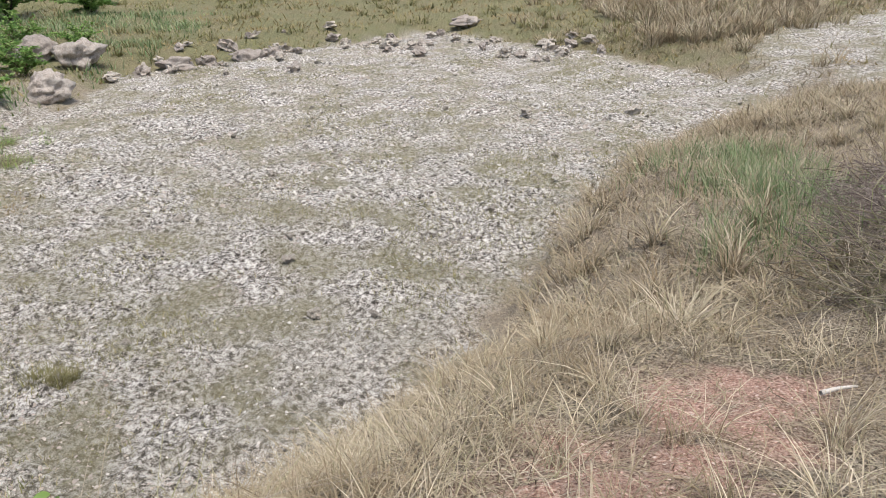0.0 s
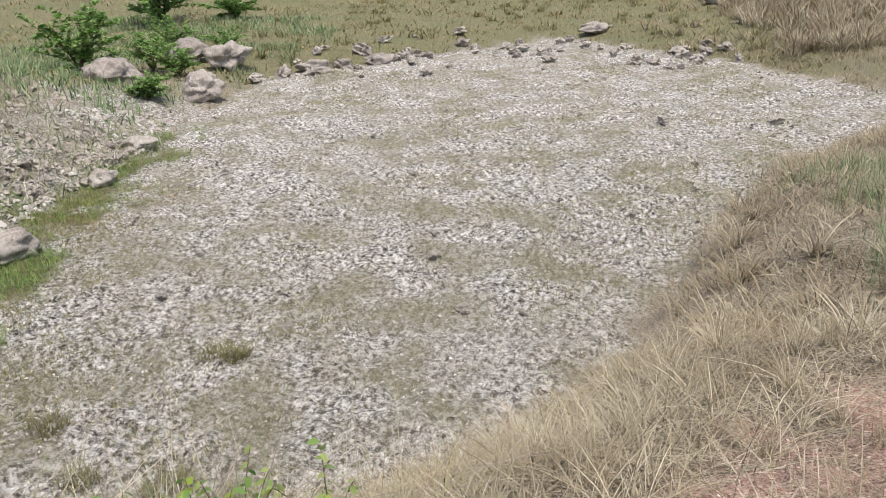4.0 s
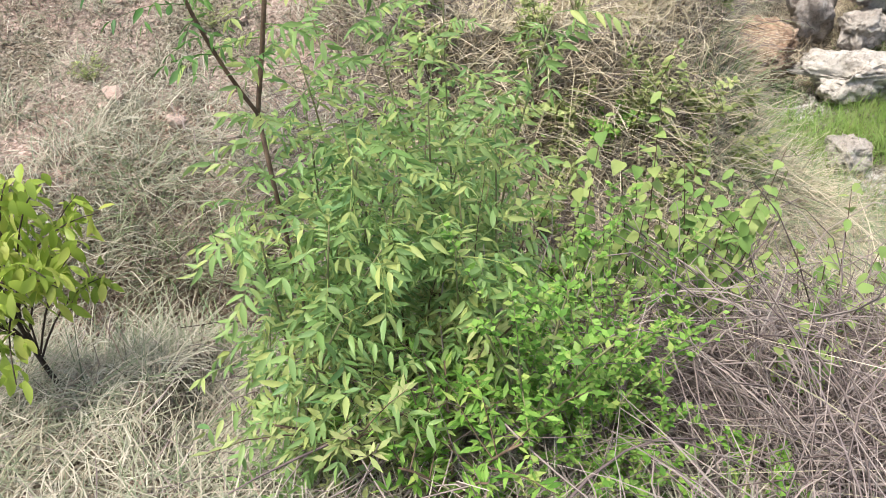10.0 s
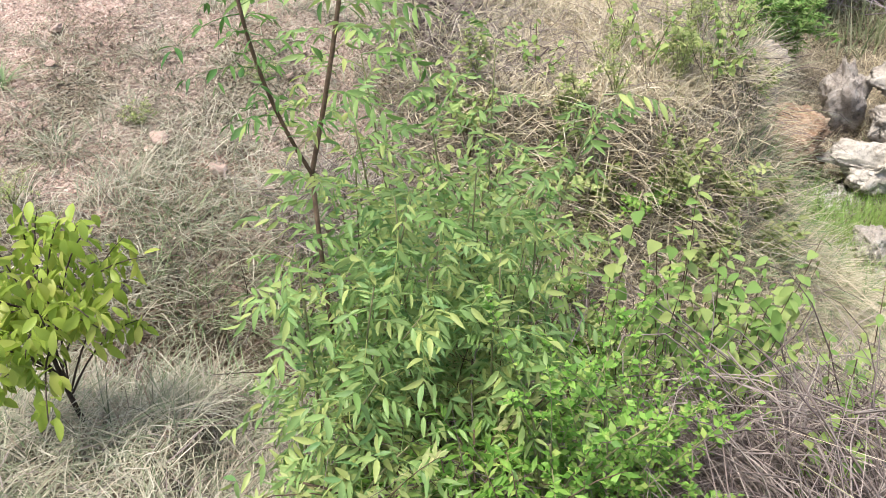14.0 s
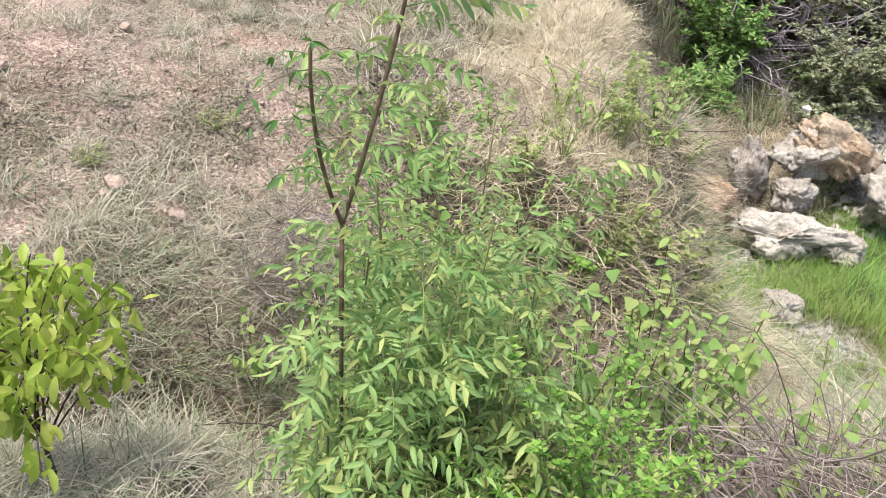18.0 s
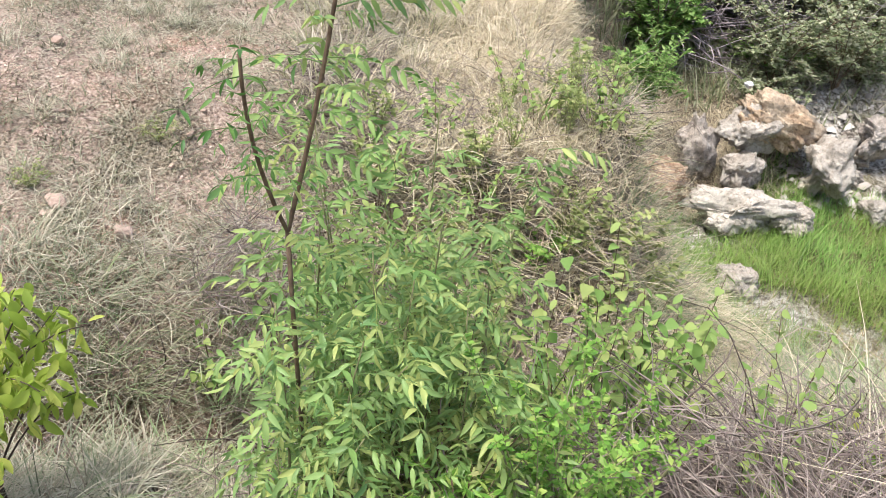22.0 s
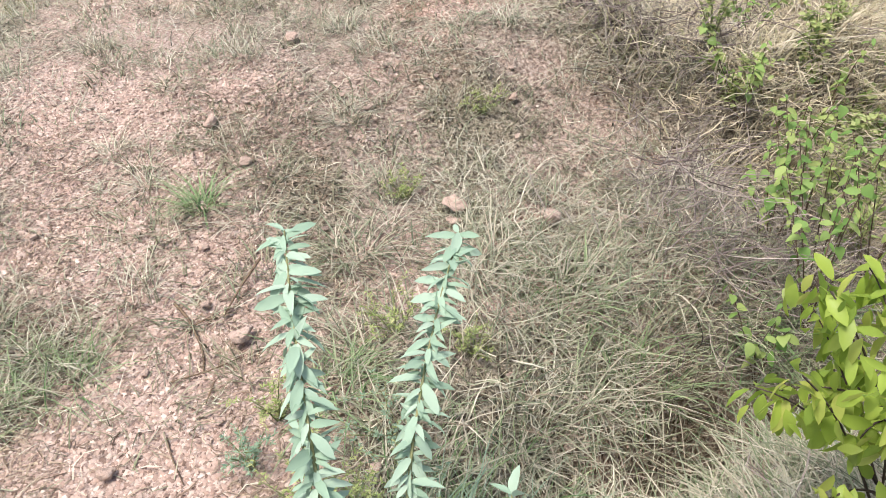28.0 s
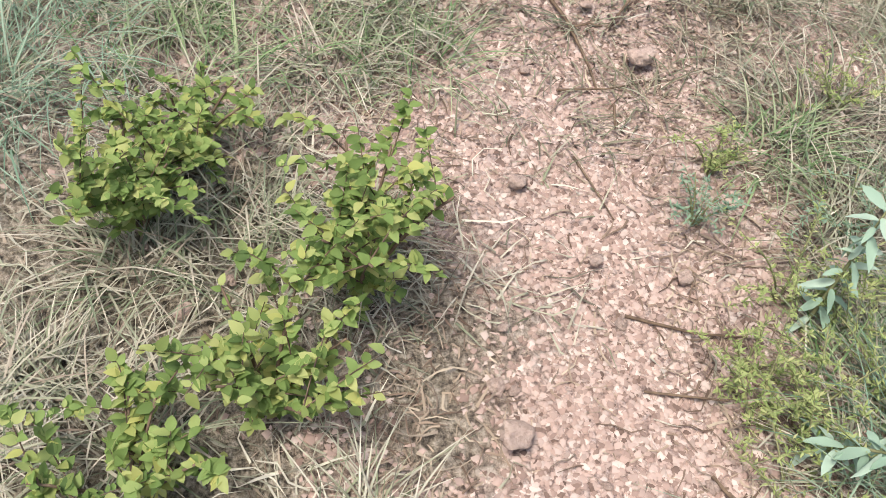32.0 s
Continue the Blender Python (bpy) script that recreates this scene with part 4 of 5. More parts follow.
grass("slope_grass", "dry bushy grass on the slope below the camera's bank", 20000, (-4.2, 0.8, 0.9, 4.6), lambda x, y: off_bare(x, y) * (0.3 + 0.7 * clumps(x, y, 0.5, 18)), (0.1, 0.3), (0.003, 0.006), (0.1, 1.1), (0.2, 0.9), STRAW)


def stalks(name, label, n, box, keep, length, width, mat, rows=6, wander=0.7, rise=0.35):
    roots = sown(n, box, keep) + [0, 0, 0.008]
    k = len(roots)
    return tagged(new(name, tangle(name, roots, RNG.uniform(length[0], length[1], k), RNG.uniform(width[0], width[1], k), mat, rows, wander, rise)), label, "grass", kind="stuff")


anywhere = lambda x, y: 1 + 0 * x
stalks("mound_tangle", "crinkled pale dead stalks matted on the far bank", 26000, (-8.0, -3.4, -1.2, 2.0), lambda x, y: step(-1.2, -0.3, y + 0.25 * (x + 5)) * off_bare(x, y), (0.15, 0.5), (0.004, 0.009), PALE_STRAW, 6, 0.8, 0.5)
stalks("gully_tangle", "crinkled grey-brown dead stalks matted round the gully", 14000, (-3.8, -1.1, -1.9, 2.4), lambda x, y: 0.1 + 0.7 * step(-1.4, -0.8, y - 0.3 * (x + 2.5)), (0.15, 0.45), (0.003, 0.006), DEAD, 6, 0.8, 0.55)
stalks("rim_tangle", "crinkled bleached grey grass matted at the head of the gully", 5500, (-4.0, -1.5, -2.3, -0.9), anywhere, (0.1, 0.32), (0.003, 0.006), THATCH, 5, 0.8, 0.45)
stalks("bank_tangle", "crinkled bleached litter of the bank", 15000, (-6.5, -1.7, -5.0, -0.7), lambda x, y: 0.04 + 0.96 * off_bare(x, y), (0.06, 0.2), (0.003, 0.006), THATCH, 4, 0.9, 0.25)
stalks("pond_bank_tangle", "crinkled straw on the bank above the pond", 16000, (-1.6, 4.4, 1.2, 6.2), lambda x, y: off_bare(x, y) * (0.2 + 0.8 * clumps(x, y, 0.45, 43)), (0.1, 0.34), (0.004, 0.008), STRAW, 5, 0.8, 0.4)
stalks("mound_straw_tangle", "crinkled straw on the low mound", 14000, (1.5, 9.0, 5.0, 15.0), lambda x, y: off_bare(x, y) * (0.2 + 0.8 * clumps(x, y, 0.8, 44)), (0.2, 0.5), (0.008, 0.016), STRAW, 5, 0.8, 0.5)
grass("mouth_grass", "mixed green and dead grass where the gully opens on the pond", 16000, (-6.6, -2.6, 0.7, 3.4), lambda x, y: step(-0.7, -0.1, shore(x, y)) * (0.35 + 0.65 * clumps(x, y, 0.4, 68)), (0.12, 0.36), (0.004, 0.008), (0.1, 1.0), (0.2, 1.0), TUSSOCK, 2)
grass("mouth_green", "fresh green grass where the gully opens on the pond", 9000, (-6.6, -3.0, 0.9, 3.4), lambda x, y: step(-1.0, -0.2, shore(x, y)) * clumps(x, y, 0.5, 69), (0.12, 0.32), (0.004, 0.008), (0.1, 0.9), (0.2, 0.8), GREEN_TUSSOCK, 2)
grass("mound_mixed", "dull dead grass mixed into the pale grass of the mound", 18000, (-8.2, -4.0, -1.3, 1.6), lambda x, y: off_bare(x, y) * clumps(x, y, 0.5, 70, 0.35, 0.6), (0.1, 0.32), (0.005, 0.01), (0.1, 1.2), (0.2, 1.0), MESS, 2)
stalks("trail_twigs", "short dead twigs and leaf stalks strewn along the trail", 9000, (-4.6, -1.6, -3.75, -2.6), lambda x, y: 0.12 + 0.88 * step(0.12, 0.3, np.abs(y + 3.3)), (0.03, 0.13), (0.002, 0.006), LITTER, 4, 0.5, 0.12)
stalks("slope_tangle", "dry stalks round the foot of the boulders", 4000, (-9.6, -7.4, 0.8, 3.4), anywhere, (0.15, 0.5), (0.004, 0.009), PALE_STRAW, 5, 0.8, 0.6)
HUMUS = leafy("dark_humus", [(0.04, 0.03, 0.03), (0.1, 0.07, 0.07), (0.16, 0.12, 0.115), (0.07, 0.05, 0.05), (0.24, 0.19, 0.17)], 0.9, 0.0)
stalks("litter_patch", "dark brown leaf litter in a bare hollow", 9000, (-5.6, -4.2, -1.4, -0.2), lambda x, y: step(1.15, 0.7, np.hypot((x + 4.85) / 0.5, (y + 0.85) / 0.4) + 0.6 * (fbm(x, y, 0.3, 66) - 0.5)), (0.03, 0.13), (0.008, 0.02), HUMUS, 3, 0.9, 0.25)


def tussocks(name, label, places, per, h, w, mat, spread=0.07, droop=(0.5, 1.2)):
    """Dense tufts whose blades arch outwards."""
    roots, az = [], []
    for x, y, r in places:
        a = RNG.uniform(0, 2 * np.pi, per)
        d = r * spread / 0.07 * 0.4 * np.sqrt(RNG.random(per))
        px, py = x + np.cos(a) * d, y + np.sin(a) * d
        roots.append(np.stack([px, py, ground_height(px, py) - 0.01], -1))
        az.append(a + RNG.normal(0, 1.1, per) + 0.6 * np.sin(a - RNG.uniform(0, 6.28)))
    roots, az = np.concatenate(roots), np.concatenate(az)
    n = len(roots)
    me = blades(name, roots, RNG.uniform(h[0], h[1], n), RNG.uniform(w[0], w[1], n), RNG.uniform(0.05, 0.6, n), RNG.uniform(droop[0], droop[1], n), mat, 4, az)
    return tagged(new(name, me), label, "grass", kind="stuff")


def scattered(n, box, gap, keep):
    spots = []
    while n > 0:
        n -= 1
        x, y = RNG.uniform(box[0], box[1]), RNG.uniform(box[2], box[3])
        if RNG.random() < float(keep(np.array([x]), np.array([y]))[0]) and all((x - a) ** 2 + (y - b) ** 2 > gap * gap for a, b, _ in spots):
            spots.append((x, y, RNG.uniform(0.1, 0.24)))
    return spots


tussocks("trail_tussocks", "grey-green grass tussocks beside the trail", scattered(110, (-4.2, -1.5, -5.0, -3.55), 0.2, off_bare) + scattered(30, (-3.6, -1.9, -2.7, -2.0), 0.3, off_bare), 150, (0.06, 0.21), (0.003, 0.006), TUSSOCK, 0.12)
tussocks("dead_tussocks", "bleached dead tussocks on the bank", scattered(130, (-6.0, -2.0, -5.0, -0.3), 0.3, off_bare), 90, (0.07, 0.17), (0.002, 0.005), THATCH)
tussocks("bank_tussocks", "tan tussocks along the pond side of the bank", scattered(110, (-2.0, 3.6, 1.7, 5.6), 0.26, off_bare), 44, (0.14, 0.42), (0.003, 0.006), STRAW, 0.07, (0.15, 0.9))
grass("mound_green_grass", "fresh green grass among the dry grass of the mound", 22000, (1.8, 7.5, 4.5, 14.0), lambda x, y: off_bare(x, y) * np.maximum(step(1.2, 0.5, np.hypot((x - 4.2) / 1.2, (y - 9.4) / 2.2) + 1.9 * (fbm(x, y, 0.6, 33) - 0.5)), step(1.1, 0.5, np.hypot((x - 3.2) / 0.7, (y - 6.8) / 1.1) + 1.9 * (fbm(x, y, 0.4, 34) - 0.5))), (0.2, 0.5), (0.005, 0.01), (0.0, 0.5), (0.0, 0.5), GREEN_TUSSOCK)
tussocks("straw_tussocks", "bleached pale straw tufts on the bank above the pond", scattered(120, (-1.8, 4.4, 2.0, 6.8), 0.24, off_bare), 34, (0.12, 0.4), (0.003, 0.006), PALE_STRAW, 0.07, (0.2, 1.1))
tussocks("mound_tussocks", "tall tan tussocks on the low mound", scattered(110, (1.6, 9.0, 5.0, 15.0), 0.5, off_bare), 90, (0.25, 0.55), (0.008, 0.015), STRAW, 0.12, (0.2, 1.0))
tussocks("meadow_tufts", "tan and reddish grass tufts on the far meadow", scattered(260, (3.0, 26.0, 20.0, 50.0), 0.7, off_bare), 34, (0.3, 0.7), (0.02, 0.045), STRAW, 0.3, (0.1, 0.9))
tussocks("tall_meadow_tufts", "tall reddish and tan tufts on the swell beyond the pond", scattered(220, (6.5, 13.5, 25.0, 40.0), 0.45, off_bare), 70, (0.4, 1.0), (0.02, 0.04), STRAW, 0.25, (0.1, 0.8))
tussocks("meadow_green_tufts", "green grass tufts on the far meadow", scattered(200, (-16.0, 16.0, 26.0, 50.0), 0.8, off_bare), 34, (0.2, 0.5), (0.02, 0.045), OLIVE, 0.3, (0.1, 0.9))
tussocks("pond_tussocks", "small green tufts on the dried mud", [(-3.6, 7.0, 0.3), (-3.4, 6.95, 0.2), (-3.1, 4.9, 0.3), (-2.6, 4.7, 0.3), (-3.9, 4.9, 0.25), (-4.6, 5.6, 0.25)], 260, (0.08, 0.2), (0.004, 0.008), OLIVE, 0.12, (0.1, 0.5))
tussocks("arching_grass", "long arching yellow grass blades over the gully", [(-2.75, 0.4, 0.25), (-2.9, 0.65, 0.25), (-2.6, 0.75, 0.3), (-2.95, 0.35, 0.2), (-2.35, 1.0, 0.3), (-2.1, 1.2, 0.3), (-1.9, 1.35, 0.3), (-1.75, 1.0, 0.3), (-1.6, 1.5, 0.3), (-1.4, 1.25, 0.3), (-1.95, 0.8, 0.25), (-1.2, 1.6, 0.25)], 18, (0.5, 0.95), (0.003, 0.006), PALE_STRAW, 0.1, (0.7, 1.3))

tussocks("dead_stalks", "upright grey-brown dead stalks among the shrubs", scattered(90, (-3.0, -1.1, 0.0, 1.9), 0.16, lambda x, y: 0.4 + 0 * x), 28, (0.25, 0.6), (0.003, 0.006), DEAD, 0.12, (0.1, 0.9))
tussocks("bleached_stalks", "bleached long stalks tangled over the bank", scattered(80, (-2.9, -0.4, 0.4, 2.6), 0.2, off_bare), 18, (0.3, 0.7), (0.003, 0.006), MESS, 0.12, (0.5, 1.2))
tussocks("near_green_grass", "green grass growing through the dead stalks of the bank", scattered(60, (-3.0, -0.8, 0.3, 2.4), 0.2, lambda x, y: 0.8 + 0 * x), 46, (0.2, 0.5), (0.003, 0.006), GREEN_TUSSOCK, 0.12, (0.3, 1.0))
DULL_TUFT = leafy("dull_tuft", [(0.07, 0.065, 0.045), (0.15, 0.145, 0.09), (0.22, 0.2, 0.13), (0.34, 0.3, 0.21), (0.12, 0.13, 0.07)], 0.75, 0.2)
tussocks("dull_tufts", "small dull grey-green tufts dotted over the bare bank", scattered(620, (-7.0, -2.8, -3.6, -0.9), 0.15, lambda x, y: 0.85 - 0.6 * zones(x, y, 9 + 0 * x)[2]), 56, (0.04, 0.12), (0.003, 0.007), DULL_TUFT, 0.12)
BLUE_GRASS = leafy("blue_green_grass", [(0.12, 0.19, 0.12), (0.22, 0.32, 0.22), (0.33, 0.42, 0.3), (0.18, 0.27, 0.16)], 0.65, 0.3)
tussocks("blue_grass", "soft blue-green grass clump beside the trail", [(-3.25, -4.42, 0.3), (-3.05, -4.5, 0.25), (-3.45, -4.55, 0.3), (-2.2, -2.65, 0.28), (-2.05, -2.75, 0.25), (-2.35, -2.55, 0.2)], 170, (0.12, 0.3), (0.002, 0.005), BLUE_GRASS, 0.12)
tussocks("head_tussocks", "grey-green drooping tussocks round the head of the gully", scattered(110, (-3.4, -1.4, -2.5, -0.9), 0.17, lambda x, y: 0.85 + 0 * x), 80, (0.08, 0.26), (0.003, 0.006), TUSSOCK, 0.12, (0.6, 1.2))
tussocks("mouth_tussocks", "arching green and straw grass over the mouth of the gully", scattered(130, (-5.6, -2.7, 0.5, 2.4), 0.2, lambda x, y: step(-0.7, 0.0, shore(x, y))), 44, (0.2, 0.55), (0.004, 0.007), GREEN_TUSSOCK, 0.12, (0.4, 1.2))
tussocks("mouth_straw", "arching pale straw over the mouth of the gully", scattered(90, (-5.6, -2.7, 0.5, 2.4), 0.24, lambda x, y: step(-0.5, 0.1, shore(x, y))), 34, (0.2, 0.6), (0.004, 0.007), MESS, 0.12, (0.4, 1.2))
tussocks("rim_grass", "dry grass hanging over the end of the rock row", scattered(60, (-7.6, -5.6, 0.2, 1.7), 0.2, lambda x, y: 0.8 + 0 * x), 90, (0.15, 0.45), (0.003, 0.006), MESS, 0.12, (0.3, 1.1))
tussocks("far_side_tufts", "grey-green tufts scattered over the bare bank", scattered(330, (-7.5, -3.2, -5.0, -0.8), 0.22, lambda x, y: 0.7 + 0 * x), 60, (0.04, 0.13), (0.003, 0.007), TUSSOCK, 0.12)
grass("field_grass", "short olive grass on the field beyond the bank", 50000, (-15, -6.0, -8, 0.6), lambda x, y: step(-5.6, -7.5, x + 2.0 * (fbm(x, y, 0.8, 37) - 0.5)), (0.04, 0.12), (0.005, 0.012), (0.1, 1.0), (0.0, 0.5), OLIVE, 1)
# ---- plants in the gully ----
for k in range(28):
    x, y = -2.15 + RNG.uniform(-0.75, 0.5), -0.75 + RNG.uniform(-0.2, 0.32)
    top = 0.85 - 0.25 * abs(x + 2.2) / 0.5 - 0.28 * abs(y + 0.75) / 0.35 + RNG.uniform(-0.35, 0.12)
    h, lx, ly, n = max(0.4, top - float(ground_height(x, y))), RNG.uniform(-0.15, 0.2), RNG.uniform(-0.06, 0.2), 27
    pinnate_sapling(x, y, h, (lx, ly), n)

for x, y, top in ((-2.5, -0.68, 0.98), (-2.4, -0.5, 0.85), (-2.25, -0.85, 0.92), (-2.6, -0.8, 0.9), (-1.92, -0.98, 0.72), (-1.98, -0.85, 0.7), (-2.35, -1.0, 0.75), (-2.75, -0.55, 0.9)):
    pinnate_sapling(x, y, top - float(ground_height(x, y)), (RNG.uniform(-0.1, 0.2), RNG.uniform(-0.15, 0.2)), 34)
for x, y, h, mat in ((-2.1, -0.75, 0.75, YELLOWISH), (-1.9, -0.6, 0.55, YELLOWISH), (-1.75, -0.75, 0.45, YELLOWISH), (-2.3, -0.55, 0.9, YELLOWISH), (-1.65, -0.55, 0.35, BRIGHT), (-2.4, -0.9, 0.8, FRESH)):
    bush("gully_shrub", "yellowish fine-leaved shrub growing through the saplings", on_ground(x, y), 0.32, h, 24, 26, NARROW, (0.025, 0.05), mat, BROWN_BARK, "shrubs among the saplings", 5, thick=0.006)

# the tall forked sapling
base = on_ground(-2.15, -0.93, -0.02)
forked = thing("forked_sapling", base, "tall slender sapling forking into two bare-stemmed leaders", "shrub")
fork = np.array([-2.05, -0.95, 0.8]) - base
left_tip, right_tip = np.array([-1.88, -0.99, 1.24]) - base, np.array([-2.1, -0.78, 1.75]) - base
leaders = stems_on(forked, [(curve((0, 0, 0), fork, (0.04, 0, 0)), np.linspace(0.006, 0.0055, 8)), (curve(fork, left_tip, (0.0, -0.02, 0.0)), np.linspace(0.005, 0.0035, 8)), (curve(fork, right_tip, (0, 0.02, 0)), np.linspace(0.0055, 0.003, 8))], BROWN_BARK)
FEATHER = [pinnate("leaf", k, DARK_LEAF, 50 + k) for k in (2, 3, 4)]
for stem, line, start, n, leaves, size in ((leaders[1], curve(fork, left_tip, (0, -0.02, 0)), 0.3, 22, FEATHER, (0.08, 0.14)), (leaders[2], curve(fork, right_tip, (0, 0.02, 0)), 0.12, 34, PINNATE, (0.1, 0.17)), (leaders[0], curve((0, 0, 0), fork, (0.04, 0, 0)), 0.4, 30, PINNATE, (0.1, 0.18))):
    p, way = along_line(line, np.linspace(start, 1, n))
    az = np.arange(n) * 2.4 + RNG.normal(0, 0.4, n)
    set_leaves(stem, leaves, p, np.stack([np.cos(az), np.sin(az), 0.2 + 0 * az], -1) + RNG.normal(0, 0.25, (n, 3)), RNG.normal(0, 0.2, (n, 3)) + [0, 0, 1], RNG.uniform(size[0], size[1], n))

FROND = [pinnate("leaf", k, NEEM, 70 + k, (0.15, 0.22)) for k in (9, 10)]
p, way = along_line(curve(fork, right_tip, (0, 0.02, 0)), np.array([0.4, 0.5, 0.58, 0.66, 0.75, 0.83]))
set_leaves(leaders[2], FROND, p, [(0.3, 0.9, 0.1), (-0.2, 1.0, 0.25), (0.5, 0.8, 0.2), (0.1, 1.0, 0.15), (0.2, -0.9, 0.2), (-0.4, 0.8, 0.35)], [(0.3, 0, 1)] * 6, [0.2, 0.24, 0.22, 0.24, 0.2, 0.22])

# bright small-leaved shrubs
for x, y, r, top, n in ((-1.82, -0.38, 0.26, 0.62, 46), (-1.95, -0.25, 0.3, 0.45, 46), (-2.05, -0.12, 0.3, 0.28, 44), (-1.75, -0.15, 0.3, 0.2, 40), (-1.6, -0.3, 0.3, 0.1, 34), (-1.65, 0.1, 0.3, 0.1, 34), (-2.3, -0.2, 0.28, 0.25, 26), (-1.5, -0.05, 0.28, 0.0, 28)):
    h = top - float(ground_height(x, y))
    bush("small_leaved_shrub", "vivid green shrub with tiny round leaves in the gully", on_ground(x, y), r, h, int(0.7 * n), 36, SMALL, (0.012, 0.026), BRIGHT, GREEN_BARK, "bright shrubs in the gully", 7, thick=0.005)

# soft heart-leaved herbs
HEARTS = [simple(HEART, HEART_LEAF), simple(OVAL, HEART_LEAF)]


def heart_herb(x, y, height, stems, leaves, spread=0.2, size=(0.026, 0.056), label="light green herb with soft heart-shaped leaves", group="heart-leaved herbs", meshes=None):
    ob = thing("heart_leaf_herb", on_ground(x, y, -0.01), label, "shrub", group)
    for k in range(stems):
        az = 2 * np.pi * k / stems + RNG.uniform(0, 1)
        r = spread * RNG.uniform(0.4, 1.0)
        tip = (np.cos(az) * r, np.sin(az) * r, height * RNG.uniform(0.7, 1.0))
        leafy_stem(ob, curve((0, 0, 0), tip, (0, 0, 0.04)), 0.0035, leaves, meshes or HEARTS, size, 0.45, -0.3, BROWN_BARK, 0.5)
    return ob


for x, y, top, k, spread in ((-2.68, 0.04, 0.42, 7, 0.2), (-2.6, 0.2, 0.34, 7, 0.22), (-2.85, -0.12, 0.3, 6, 0.2), (-2.5, -0.1, 0.3, 5, 0.18), (-2.85, 0.3, 0.18, 6, 0.22)):
    heart_herb(x, y, top - float(ground_height(x, y)), k, 22, spread, (0.034, 0.06))
for x, y, h, k, n in ((-3.0, -0.1, 1.2, 4, 12), (-2.75, -0.25, 1.25, 4, 12), (-2.8, 0.3, 1.25, 5, 12), (-3.2, 0.5, 1.3, 4, 12), (-3.5, -0.35, 0.9, 5, 11), (-4.2, -0.3, 0.45, 5, 10), (-4.4, 0.3, 0.5, 5, 10), (-4.9, 0.5, 0.4, 5, 10), (-3.9, -0.7, 0.5, 4, 10),
                      (-1.5, 1.6, 0.5, 5, 10), (-1.3, 1.75, 0.55, 5, 10), (-1.95, 1.0, 0.6, 4, 10), (-1.65, 1.1, 0.5, 4, 10), (-1.15, 2.1, 0.5, 5, 10), (-2.25, 0.7, 0.6, 4, 10), (-0.9, 2.3, 0.35, 4, 8)):
    heart_herb(x, y, h, k, n)

# herbs on the far side of the gully
for k in range(14):
    t = RNG.random()
    x, y = -3.5 - 1.9 * t + RNG.uniform(-0.3, 0.3), -0.9 + 1.7 * t + RNG.uniform(-0.45, 0.35)
    mat, leaf = ((YELLOWISH, SMALL), (YELLOWISH, OVAL), (YELLOWISH, NARROW))[k % 3]
    bush("gully_herb", "straggling green and yellowish herb on the gully side", on_ground(x, y), RNG.uniform(0.12, 0.24), RNG.uniform(0.2, 0.4), 12, 14, leaf, (0.02, 0.038), mat, GREEN_BARK, "herbs on the gully side", 5, "plant", thick=0.004)
for x, y, h, k, n in ((-3.3, -1.0, 0.85, 5, 12), (-3.1, -1.15, 0.75, 4, 12), (-3.6, -0.85, 0.7, 5, 12), (-3.45, -0.6, 0.95, 5, 12), (-2.45, 0.55, 0.75, 5, 11), (-2.15, 0.35, 0.6, 5, 10), (-2.7, 0.75, 0.85, 5, 11), (-1.9, 0.7, 0.5, 4, 9)):
    heart_herb(x, y, h, k, n)

for k in range(18):
    t = RNG.random()
    x, y = -3.1 - 3.2 * t + RNG.uniform(-0.3, 0.3), -0.35 + 1.75 * t + RNG.uniform(-0.55, 0.35)
    bush("leafy_herb", "yellow-green leafy herb in the dry grass of the mound", on_ground(x, y), RNG.uniform(0.1, 0.2), RNG.uniform(0.2, 0.4), 9, 12, (HEART3, OVAL)[k % 2], (0.03, 0.055), YELLOWISH, GREEN_BARK, "herbs on the mound", 5, "plant", thick=0.004)
for k in range(22):
    t = RNG.random()
    x, y = -3.3 - 3.6 * t + RNG.uniform(-0.4, 0.4), -0.4 + 1.5 * t + RNG.uniform(-0.5, 0.4)
    bush("spike_herb", "thin yellow-green spiky herb in the dry grass", on_ground(x, y), 0.12, RNG.uniform(0.3, 0.5), 10, 22, NARROW, (0.02, 0.04), YELLOWISH, GREEN_BARK, "spiky herbs on the bank", 4, "plant", thick=0.004)
for k in range(12):
    x, y = RNG.uniform(-4.8, -3.0), RNG.uniform(0.5, 1.6)
    bush("leafy_herb", "yellow-green leafy herb at the mouth of the gully", on_ground(x, y), RNG.uniform(0.14, 0.24), RNG.uniform(0.25, 0.5), 11, 14, (HEART3, OVAL)[k % 2], (0.03, 0.055), YELLOWISH, GREEN_BARK, "herbs on the mound", 5, "plant", thick=0.004)
LIMEHEARTS = [simple(HEART, LIME_LEAF), simple(OVAL, HEART_LEAF)]
for x, y, h in ((-1.25, 1.5, 0.42), (-1.45, 1.4, 0.38), (-1.05, 1.75, 0.42), (-1.8, 0.8, 0.42), (-1.2, 1.9, 0.35), (-0.9, 1.95, 0.3), (-1.6, 1.75, 0.4), (-1.75, 1.5, 0.4), (-1.5, 1.95, 0.35), (-2.2, 1.15, 0.4), (-2.5, 0.95, 0.45)):
    heart_herb(x, y, h, 6, 12, 0.2, (0.028, 0.058), "yellow-green vine-like herb on the bank", "yellow-green herbs", LIMEHEARTS)
